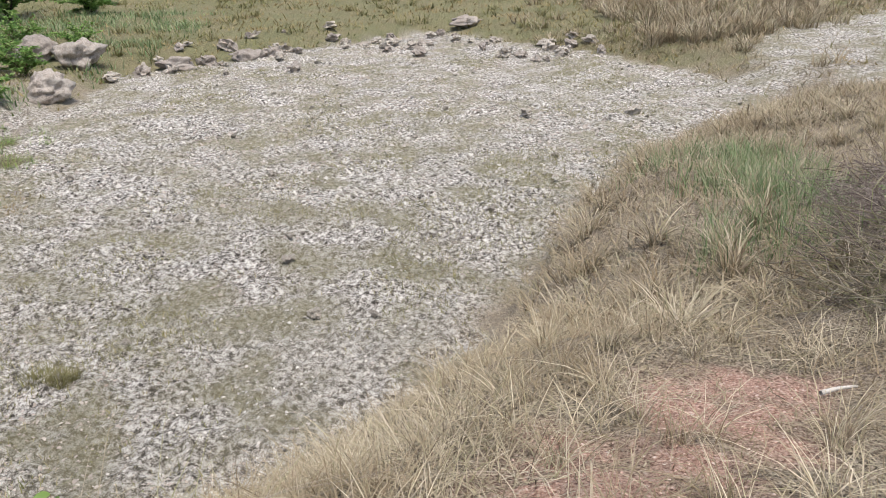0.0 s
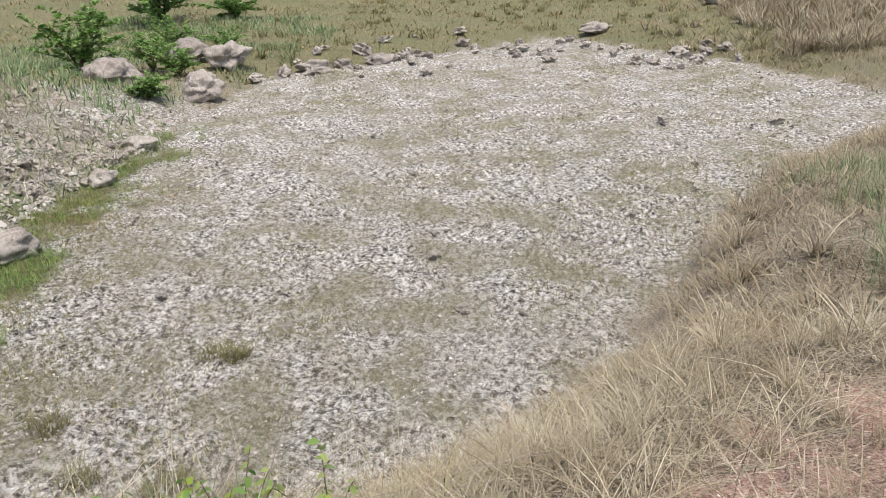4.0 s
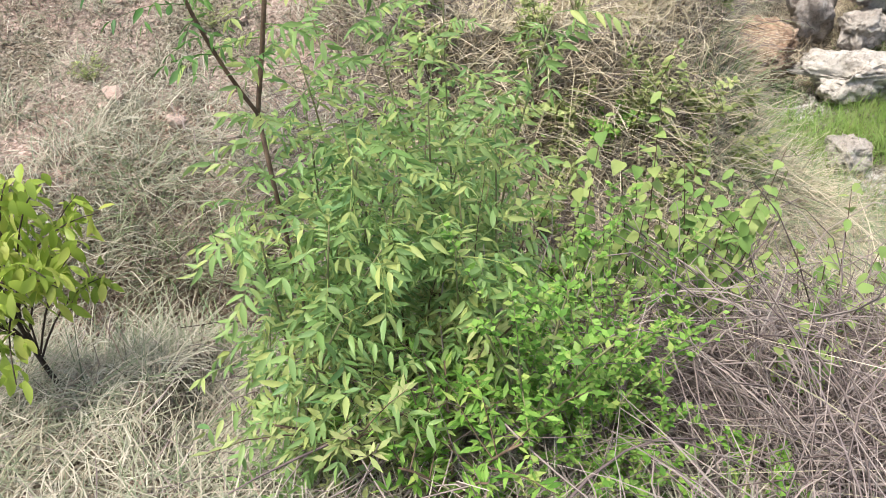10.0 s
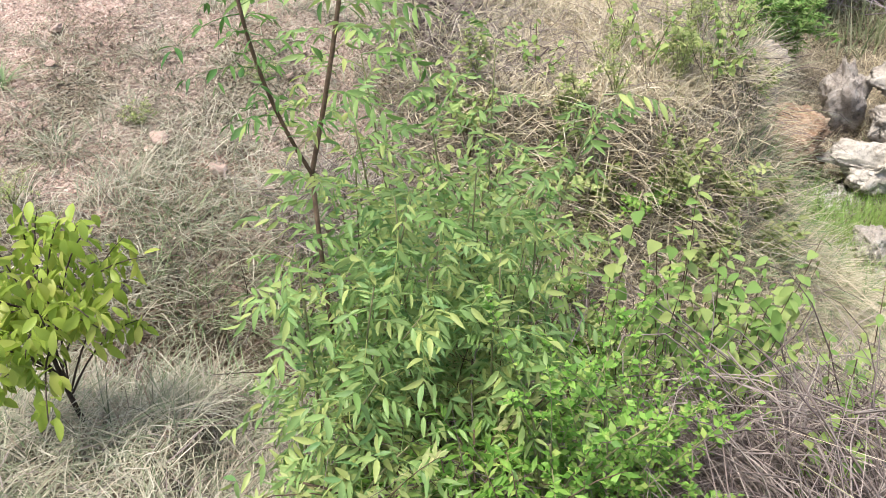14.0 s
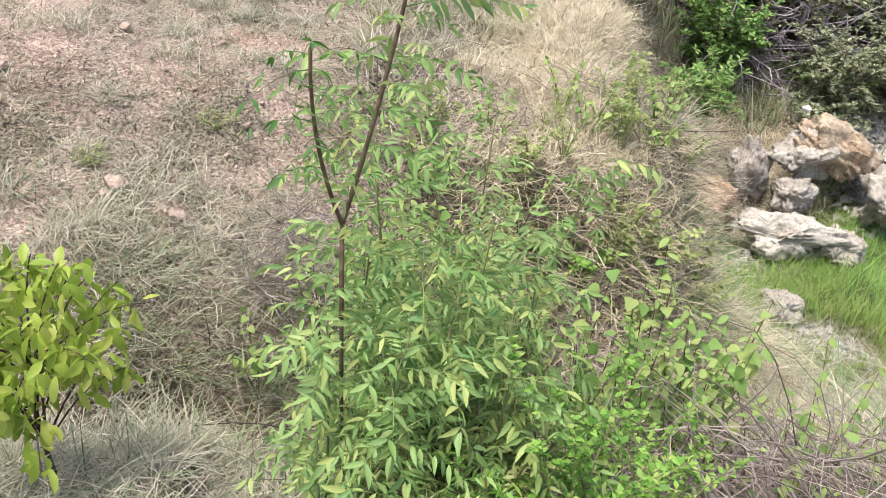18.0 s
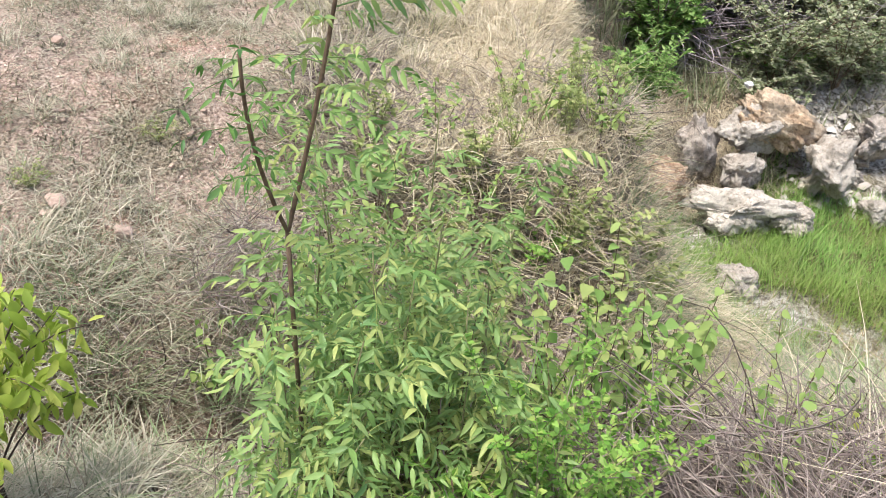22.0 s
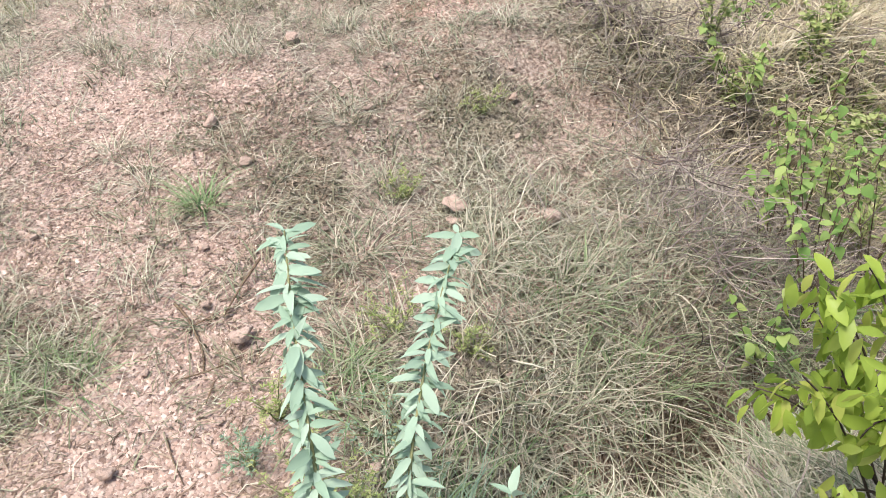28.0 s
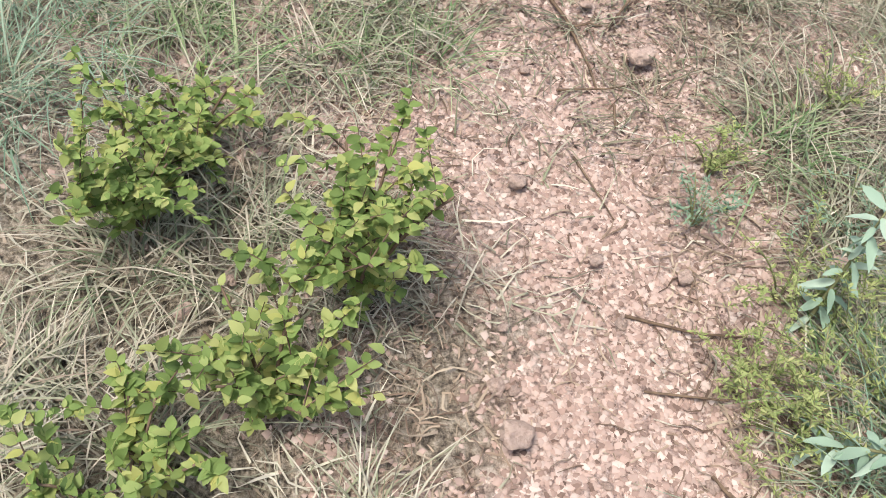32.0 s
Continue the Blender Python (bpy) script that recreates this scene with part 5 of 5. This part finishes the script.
for k in range(8):
    x, y = RNG.uniform(-4.6, -3.4), RNG.uniform(-0.6, 0.9)
    bush("bank_herb", "dull green leafy herb in the tangle of the bank", on_ground(x, y), RNG.uniform(0.2, 0.35), RNG.uniform(0.25, 0.45), 16, 22, (HEART3, SMALL)[k % 2], (0.022, 0.045), (BRIGHT, YELLOWISH, YELLOWISH)[k % 3], BROWN_BARK, "herbs in the tangle", 5, "plant", thick=0.004)

# dead stalks among the living plants
for x, y, r, top, n in ((-2.1, 0.28, 0.36, 0.3, 520), (-2.3, 0.05, 0.3, 0.28, 360), (-2.3, 0.62, 0.4, 0.16, 480), (-2.25, 0.9, 0.4, 0.05, 420), (-2.75, 0.5, 0.38, -0.05, 380), (-1.85, 0.45, 0.35, 0.25, 420), (-1.8, 0.8, 0.4, 0.15, 420), (-2.7, 0.9, 0.4, -0.25, 320)):
    brush_pile("dense dead purple-grey shrub beside the gully", x, y, r, top - 0.12 - float(ground_height(x, y)), n, DEAD, (0.2, 0.6), 0.0028)
for x, y, r, h, n in ((-2.3, 0.45, 0.5, 0.5, 240), (-1.8, 0.55, 0.5, 0.4, 240), (-1.5, 0.9, 0.45, 0.3, 200), (-2.9, 0.9, 0.5, 0.4, 200), (-3.4, -0.8, 0.45, 0.3, 160), (-2.0, -0.6, 0.55, 0.5, 160), (-4.8, -0.75, 0.4, 0.12, 160), (-4.0, 0.2, 0.6, 0.3, 260), (-4.9, 0.9, 0.6, 0.3, 260), (-1.3, 0.5, 0.4, 0.2, 160), (-1.6, 0.3, 0.4, 0.3, 180), (-2.3, -0.8, 0.5, 0.6, 160), (-5.4, 0.4, 0.6, 0.3, 260), (-6.2, 0.9, 0.6, 0.3, 240), (-3.7, 0.7, 0.5, 0.35, 240), (-3.5, 0.1, 0.5, 0.4, 220), (-1.2, 1.3, 0.4, 0.2, 90), (-1.0, 1.0, 0.4, 0.25, 160), (-1.7, 1.2, 0.4, 0.25, 120)):
    brush_pile("tangle of grey-brown dead stalks in the gully", x, y, r, h, n, DEAD, (0.2, 0.55), 0.0025)

for x, y, h, k, n in ((-3.5, -1.05, 0.55, 5, 10), (-4.1, -0.8, 0.5, 5, 10), (-4.6, -0.5, 0.4, 5, 9), (-3.0, -1.4, 0.4, 4, 9), (-5.3, 0.0, 0.45, 4, 9), (-4.9, 0.1, 0.4, 4, 9), (-5.1, 0.55, 0.5, 5, 9)):
    heart_herb(x, y, h, k, n, 0.2, (0.03, 0.055))
for x, y, r, h, n in ((-3.55, -1.2, 0.35, 0.2, 220), (-3.15, -1.4, 0.3, 0.15, 160), (-4.2, -0.95, 0.45, 0.2, 200), (-4.9, -0.4, 0.45, 0.25, 200)):
    brush_pile("matted grey-brown dead stalks on the gully rim", x, y, r, h, n, DEAD, (0.15, 0.4), 0.0025)
tussocks("rim_tussocks", "green-grey grass leaning into the gully", scattered(60, (-4.6, -2.5, -2.0, -0.7), 0.2, lambda x, y: step(0.7, 0.5, line_distance(x, y, GULLY)[0])), 110, (0.1, 0.28), (0.003, 0.006), GREEN_TUSSOCK, 0.12)

# lime-green sapling with drooping leaves
base = on_ground(-2.12, -1.76, -0.02)
lime = thing("drooping_sapling", base, "lime-green sapling with glossy drooping leaves and dark stems", "shrub")
LIMES = [simple(DROOP, LIME_LEAF), simple(LONG, LIME_LEAF), simple(DROOP, LIME_LEAF)]
stems_on(lime, [(curve((0, 0, 0), np.array([-2.08, -1.74, 0.42]) - base, (0.02, 0, 0)), np.linspace(0.008, 0.005, 8))], DARK_BARK)
for k in range(30):
    az, r = k * 2.4, 0.06 + 0.24 * math.sqrt((k + 0.5) / 30)
    tip = np.array([-2.08 + r * math.cos(az), -1.74 + r * math.sin(az), 0.62 - 2.4 * r * r - (0.22 if k % 3 == 2 else 0.0) + RNG.uniform(-0.08, 0.04)]) - base
    foot = np.array([-2.1, -1.75, RNG.uniform(-0.05, 0.3)]) - base
    line = curve(foot, tip, (0, 0, 0.05))
    stem = stems_on(lime, [(line, np.linspace(0.0035, 0.0015, 8))], DARK_BARK, 4)[0]
    n = 28
    p, way = along_line(line, RNG.uniform(0.4, 1.0, n))
    out = np.stack([np.cos(np.arange(n) * 2.4), np.sin(np.arange(n) * 2.4), 0 * p[:, 0]], -1)
    set_leaves(stem, LIMES, p + RNG.normal(0, 0.018, (n, 3)), 0.7 * out + [0, 0, -0.6] + RNG.normal(0, 0.35, (n, 3)), out + RNG.normal(0, 0.4, (n, 3)) + [0, 0, 0.5], RNG.uniform(0.04, 0.068, n))

# the two sage-green stalks beside the trail
SAGES = [simple(LONG, SAGE_LEAF), simple(LANCE, SAGE_LEAF)]
for foot, tip, sag, n in (((-2.03, -2.83), (-2.6, -2.75, 0.68), (0.1, 0, 0.16), 235), ((-2.03, -2.76), (-2.69, -2.4, 0.52), (0.08, -0.06, 0.09), 235), ((-2.15, -2.55), (-2.21, -2.47, 0.25), (0, 0, 0.02), 60), ((-2.48, -2.86), (-2.52, -2.83, 0.26), (0, 0, 0.02), 36), ((-2.25, -2.95), (-2.15, -2.9, 0.12), (0, 0, 0.02), 30)):
    base = on_ground(foot[0], foot[1], -0.02)
    ob = thing("sage_stalk", base, "upright pale sage-green stalk thick with leaves", "plant", "sage-green stalks")
    leafy_stem(ob, curve((0, 0, 0), np.array(tip) - base, sag), 0.005, n, SAGES, (0.036, 0.07), 0.1, -0.25, GREEN_BARK, 0.15)

# shrubs and herbs along the trail
TOOTHED = leafy("toothed_leaf", [(0.1, 0.16, 0.045), (0.2, 0.29, 0.08), (0.31, 0.4, 0.13), (0.46, 0.48, 0.18), (0.24, 0.34, 0.1), (0.15, 0.22, 0.06), (0.5, 0.5, 0.16)], 0.7, 0.45)
for x, y, r, h, n, label in ((-2.58, -3.7, 0.24, 0.4, 46, "small green shrub with toothed leaves at the trail's edge"), (-2.35, -3.85, 0.2, 0.3, 34, "small green shrub with toothed leaves at the trail's edge"), (-2.76, -4.12, 0.2, 0.3, 46, "low green shrub among grey tussocks"), (-2.2, -4.05, 0.2, 0.2, 30, "low green shrub among grey tussocks"), (-2.95, -4.05, 0.18, 0.22, 30, "low green shrub among grey tussocks"), (-3.75, -4.15, 0.16, 0.22, 30, "low green shrub among grey tussocks")):
    bush("trail_shrub", label, on_ground(x, y), r, h, n, 22, HEART3, (0.013, 0.03), TOOTHED, BROWN_BARK, "trail shrubs", 6, thick=0.005)
tussocks("trail_green_tussocks", "fresh green tussocks edging the trail", [(-3.5, -4.2, 0.3), (-3.4, -3.85, 0.28), (-3.6, -4.0, 0.25), (-3.3, -3.55, 0.2), (-3.2, -4.1, 0.28), (-2.95, -2.75, 0.14), (-2.5, -2.6, 0.22), (-2.35, -2.75, 0.2), (-3.92, -3.08, 0.06), (-4.2, -4.2, 0.25), (-2.6, -2.4, 0.25)], 130, (0.07, 0.2), (0.003, 0.006), GREEN_TUSSOCK, 0.12)
for x, y, r in ((-2.9, -2.92, 0.12), (-2.75, -3.0, 0.1), (-2.4, -3.0, 0.2), (-2.3, -2.92, 0.2), (-2.5, -2.78, 0.2), (-2.15, -3.0, 0.2), (-3.1, -2.55, 0.14), (-3.0, -2.35, 0.15)):
    bush("trail_herb", "feathery yellow-green herb in the grass beside the trail", on_ground(x, y), r, RNG.uniform(0.08, 0.17), 16, 26, NARROW, (0.008, 0.018), (YELLOWISH, BLUISH, YELLOWISH)[int(r * 100) % 3], GREEN_BARK, "herbs by the trail", 5, "plant", thick=0.003)
for x, y, r, h, mat, label in ((-2.55, -2.88, 0.25, 0.2, YELLOWISH, "feathery yellow-green herb"), (-2.35, -2.75, 0.2, 0.2, YELLOWISH, "feathery yellow-green herb"), (-2.3, -3.02, 0.2, 0.14, YELLOWISH, "feathery yellow-green herb"), (-2.75, -2.65, 0.2, 0.16, BLUISH, "bluish feathery herb"), (-3.5, -4.35, 0.3, 0.25, BLUISH, "bluish feathery herb"), (-3.85, -2.35, 0.12, 0.1, YELLOWISH, "small yellowish herb"), (-4.3, -1.9, 0.14, 0.12, YELLOWISH, "small yellowish herb"), (-2.2, -2.7, 0.25, 0.3, BLUISH, "bluish feathery herb")):
    bush("trail_herb", label + " beside the trail", on_ground(x, y), r, h, 18, 30, NARROW, (0.008, 0.018), mat, GREEN_BARK, "herbs by the trail", 5, "plant", thick=0.003)

# ---- hillside behind the rocks ----
bush("feathery_bush", "fresh green feathery bush above the rock row", on_ground(-8.5, 1.75), 0.75, 1.15, 60, 70, NARROW, (0.05, 0.1), FRESH, GREEN_BARK, "", 6, thick=0.012)
bush("green_bush", "green leafy bush on the bank", on_ground(-9.6, 2.3), 0.7, 1.2, 40, 60, OVAL, (0.05, 0.09), FRESH, BROWN_BARK, "", 5, thick=0.014)
bush("green_bush", "green leafy bush on the rubble slope", on_ground(-13.5, 21.0), 1.6, 1.8, 50, 60, SMALL, (0.1, 0.18), FRESH, BROWN_BARK, "", 5, thick=0.03)
for k in range(44):
    y = 2.6 + 11.5 * (k / 44) ** 1.3
    x = RNG.uniform(-12.0, -9.1) - 0.11 * (y - 3) - (0.6 if y > 5.0 else 0.0)
    bush("hillside_shrub", "dusty dark green shrub on the stony slope", on_ground(x, y, -0.05), RNG.uniform(0.7, 1.15), RNG.uniform(0.8, 1.3), 62, 36, SMALL, (0.037, 0.074), DUSTY, BROWN_BARK, "shrubs on the slope", 5, thick=0.012)
for x, y in ((-9.4, 1.2), (-10.1, 0.6), (-10.3, 1.7), (-11.0, 1.0), (-9.9, 2.3), (-11.6, 1.9), (-11.9, 0.4), (-10.8, 2.6)):
    bush("hillside_shrub", "dusty green shrub behind the dry mound", on_ground(x, y, -0.05), RNG.uniform(0.6, 0.9), RNG.uniform(0.7, 1.1), 56, 34, SMALL, (0.04, 0.08), (DUSTY, FRESH)[int(y * 10) % 2], BROWN_BARK, "shrubs on the slope", 5, thick=0.01)
for k in range(11):
    y = 3.4 + 0.3 * k + 0.06 * k * k
    x = -9.15 - 0.1 * (y - 3) + RNG.uniform(-0.5, 0.25)
    bush("hillside_shrub", "low dusty green shrub just above the rocks", on_ground(x, y, -0.05), RNG.uniform(0.5, 0.8), RNG.uniform(0.5, 0.8), 44, 40, SMALL, (0.035, 0.07), (DUSTY, FRESH, DUSTY)[k % 3], BROWN_BARK, "shrubs on the slope", 5, thick=0.01)
bush("far_bush", "dark green bush at the far end of the rocks", on_ground(-17.5, 34.0), 2.6, 2.5, 60, 60, SMALL, (0.14, 0.26), FRESH, DARK_BARK, "", 6, thick=0.04)
bush("far_bush", "low dark green bush at the far end of the rocks", on_ground(-15.0, 36.0), 1.6, 1.2, 40, 50, SMALL, (0.12, 0.22), FRESH, DARK_BARK, "", 5, thick=0.03)
for x, y, r, h, n in ((-10.5, 2.9, 0.9, 1.3, 420), (-11.2, 3.8, 1.0, 1.5, 460), (-11.6, 5.0, 1.0, 1.3, 380), (-11.9, 2.6, 1.1, 1.5, 420), (-10.9, 2.0, 0.9, 1.3, 360)):
    brush_pile("pile of grey-purple dead branches on the slope", x, y, r, h, n, GREYWOOD, (0.5, 1.2), 0.011)

stalks("hill_litter", "dead stalks and dry weeds over the stony slope", 9000, (-14.0, -8.6, 3.0, 16.0), lambda x, y: clumps(x, y, 0.8, 27, 0.3, 0.55), (0.2, 0.6), (0.008, 0.016), MESS, 4, 0.8, 0.6)
grass("hill_weeds", "dull green weeds between the slope shrubs", 18000, (-14.0, -8.6, 2.4, 16.0), lambda x, y: clumps(x, y, 0.9, 28, 0.3, 0.5) * (0.25 + 0.75 * step(-9.2, -10.0, x + 0.12 * (y - 4) + 0.9 * step(4.0, 6.0, y))), (0.2, 0.5), (0.014, 0.03), (0.1, 0.9), (0.1, 0.7), DUSTY, 2)

grass("tall_hill_weeds", "tall dry grey-green weeds standing among the slope shrubs", 20000, (-13.0, -8.9, 0.4, 9.0), lambda x, y: (0.25 + 0.75 * clumps(x, y, 0.7, 67, 0.35, 0.55)) * step(-9.0, -9.6, x + 0.12 * (y - 4) + 1.2 * step(4.0, 6.0, y)), (0.25, 0.65), (0.012, 0.024), (0.0, 0.9), (0.0, 0.8), DUSTY, 2)

# ---- right-hand mound ----
bush("mound_shrub", "leafy green shrub in front of dead twigs on the bank", on_ground(4.1, 6.2), 0.5, 0.6, 40, 50, SMALL, (0.025, 0.045), FRESH, DARK_BARK, "", 5, thick=0.008)
bush("mound_shrub", "grey-green shrub in front of dead twigs on the bank", on_ground(3.7, 5.9), 0.45, 0.5, 36, 44, SMALL, (0.025, 0.045), DUSTY, DARK_BARK, "", 5, thick=0.008)
for x, y, r, h in ((-11.4, 22.6, 0.9, 0.9), (-12.6, 23.4, 1.1, 1.2), (-11.8, 27.2, 1.0, 0.9), (-13.4, 26.6, 1.3, 1.4), (-10.6, 19.2, 0.7, 0.6)):
    bush("shore_bush", "dark green weedy bush among the far boulders", on_ground(x, y, -0.05), r, h, 44, 40, SMALL, (0.07, 0.13), FRESH, BROWN_BARK, "bushes among the far boulders", 5, thick=0.02)
brush_pile("dead grey shrub on the mound", 5.3, 7.5, 1.0, 0.9, 700, DEAD, (0.4, 0.9), 0.005)
brush_pile("dead grey shrub on the bank", 4.1, 5.9, 0.8, 0.75, 800, DEAD, (0.3, 0.7), 0.004)
bush("mound_shrub", "grey-green shrub among dead twigs on the bank", on_ground(4.6, 6.0), 0.6, 0.75, 50, 55, SMALL, (0.025, 0.05), DUSTY, DARK_BARK, "", 5, thick=0.01)
for x, y, r, h, n in ((4.3, 6.4, 0.7, 0.7, 600), (4.9, 6.9, 0.8, 0.9, 700), (4.4, 7.6, 0.7, 0.6, 500), (3.9, 6.0, 0.6, 0.5, 500), (3.6, 5.5, 0.5, 0.4, 500), (3.2, 4.9, 0.5, 0.25, 500)):
    brush_pile("dense dead grey-purple shrub on the bank", x, y, r, h, n, MESS if h < 0.45 else DEAD, (0.25, 0.65), 0.0045)
brush_pile("dead grey shrub on the mound", 6.6, 8.3, 1.1, 1.0, 700, DEAD, (0.4, 0.9), 0.005)
bush("mound_shrub", "dark green shrub among dead twigs on the mound", on_ground(4.7, 6.6), 0.6, 0.7, 40, 50, SMALL, (0.03, 0.06), DUSTY, DARK_BARK, "", 5, thick=0.01)
bush("mound_shrub", "dark green shrub among dead twigs on the mound", on_ground(5.9, 7.4), 0.9, 1.0, 60, 60, SMALL, (0.03, 0.06), DUSTY, DARK_BARK, "", 5, thick=0.012)
brush_pile("reddish dry shrub on the bank", 3.9, 5.2, 0.9, 0.45, 500, DEAD, (0.3, 0.7), 0.004)
tree_base = on_ground(12.0, 46.0, -0.1)
far_tree = bush("far_tree", "dark shrubby tree on the far meadow", tree_base, 3.0, 4.5, 70, 70, SMALL, (0.2, 0.4), DUSTY, DARK_BARK, "", 6, "tree", thick=0.12)

# ---- small things on the trail ----
PEBBLES = [boulder_mesh(90 + k, (1.0, RNG.uniform(0.7, 1.0), RNG.uniform(0.4, 0.7)), PINK_STONE, 3, 0.9) for k in range(5)]
for x, y, size in ((-2.275, -3.45, 0.085), (-3.275, -2.99, 0.1), (-3.6, -1.88, 0.12), (-3.53, -1.63, 0.07), (-3.72, -2.2, 0.12), (-3.65, -2.22, 0.07), (-4.11, -2.9, 0.06), (-2.6, -3.06, 0.045), (-2.65, -3.23, 0.045), (-2.86, -3.36, 0.06), (-3.47, -3.1, 0.05), (-3.7, -3.08, 0.04), (-4.35, -1.75, 0.06), (-4.4, -3.0, 0.09), (-5.0, -2.6, 0.08)):
    loose_rock(x, y, size, "trail_stone", "pinkish pale stone lying on the soil", "stone", "stones on the bank", PEBBLES, int(size * 1000), 0.4)
for k in range(150):
    x, y = RNG.uniform(-5.5, -1.5), RNG.uniform(-4.2, -1.2)
    loose_rock(x, y, RNG.uniform(0.018, 0.045), "trail_pebble", "small pinkish pebble on the trodden soil", "stone", "pebbles on the trail", PEBBLES, k, 0.25)


def stick(pts, radius, label="thin dark dry stick lying on the trail", mat=BROWN_BARK):
    pts = [np.array(on_ground(x, y, 0.008 + lift)) for x, y, lift in pts]
    ob = new("stick", shaded(mesh_from("stick", *tubes([(np.array(pts), np.linspace(radius, radius * 0.5, len(pts)))], 6), mat)))
    return tagged(ob, label, "stick", "sticks on the ground")


stick([(-3.52, -3.2, 0), (-3.44, -3.16, 0.006), (-3.33, -3.13, 0.004), (-3.26, -3.12, 0), (-3.18, -3.12, 0)], 0.0055)
stick([(-3.41, -3.15, 0.004), (-3.4, -3.1, 0.02), (-3.39, -3.07, 0.02)], 0.003)
stick([(-3.55, -2.9, 0.05), (-3.47, -2.98, 0.03), (-3.4, -3.05, 0.01)], 0.005)
stick([(-3.18, -3.22, 0.0), (-3.17, -3.1, 0.012), (-3.2, -3.0, 0.01)], 0.003)
stick([(-3.12, -3.09, 0.005), (-3.03, -3.11, 0.01)], 0.004)
stick([(-2.95, -3.22, 0), (-2.86, -3.2, 0.006), (-2.76, -3.17, 0)], 0.003)
stick([(-2.52, -3.2, 0), (-2.47, -3.08, 0.01), (-2.46, -2.98, 0.01)], 0.004)
stick([(-2.36, -3.2, 0), (-2.33, -3.06, 0.012), (-2.36, -2.98, 0.02)], 0.003)
stick([(-2.2, -3.12, 0), (-2.12, -3.08, 0.01), (-2.03, -3.05, 0)], 0.004)
stick([(-4.1, -4.25, 0.06), (-3.9, -4.2, 0.1), (-3.7, -4.05, 0.08), (-3.55, -3.95, 0.05)], 0.008, "grey dead branch lying in the grass beside the trail")
stick([(-4.2, -4.0, 0.08), (-4.0, -3.95, 0.1), (-3.8, -4.0, 0.06)], 0.006, "grey dead branch lying in the grass beside the trail")
stick([(-2.95, -1.42, 0.25), (-2.85, -1.3, 0.15), (-2.65, -1.15, 0.12), (-2.4, -1.0, 0.1)], 0.009, "dark bare branch reaching out of the gully")
stick([(2.1, 3.75, 0.02), (2.2, 3.79, 0.025), (2.3, 3.8, 0.02)], 0.014, "pale piece of bark on the bank", bark("bleached_bark", (0.36, 0.33, 0.29), (0.6, 0.57, 0.53)))
rag = new("plastic_scrap", boulder_mesh(120, (0.13, 0.11, 0.08), stone_material("white_scrap", [(0.7, 0.72, 0.74), (0.85, 0.86, 0.88)]), 2, 0.5))
rag.matrix_world = pose(-8.5, 3.0, -0.98)
tagged(rag, "crumpled white scrap lying on the boulders", "litter")
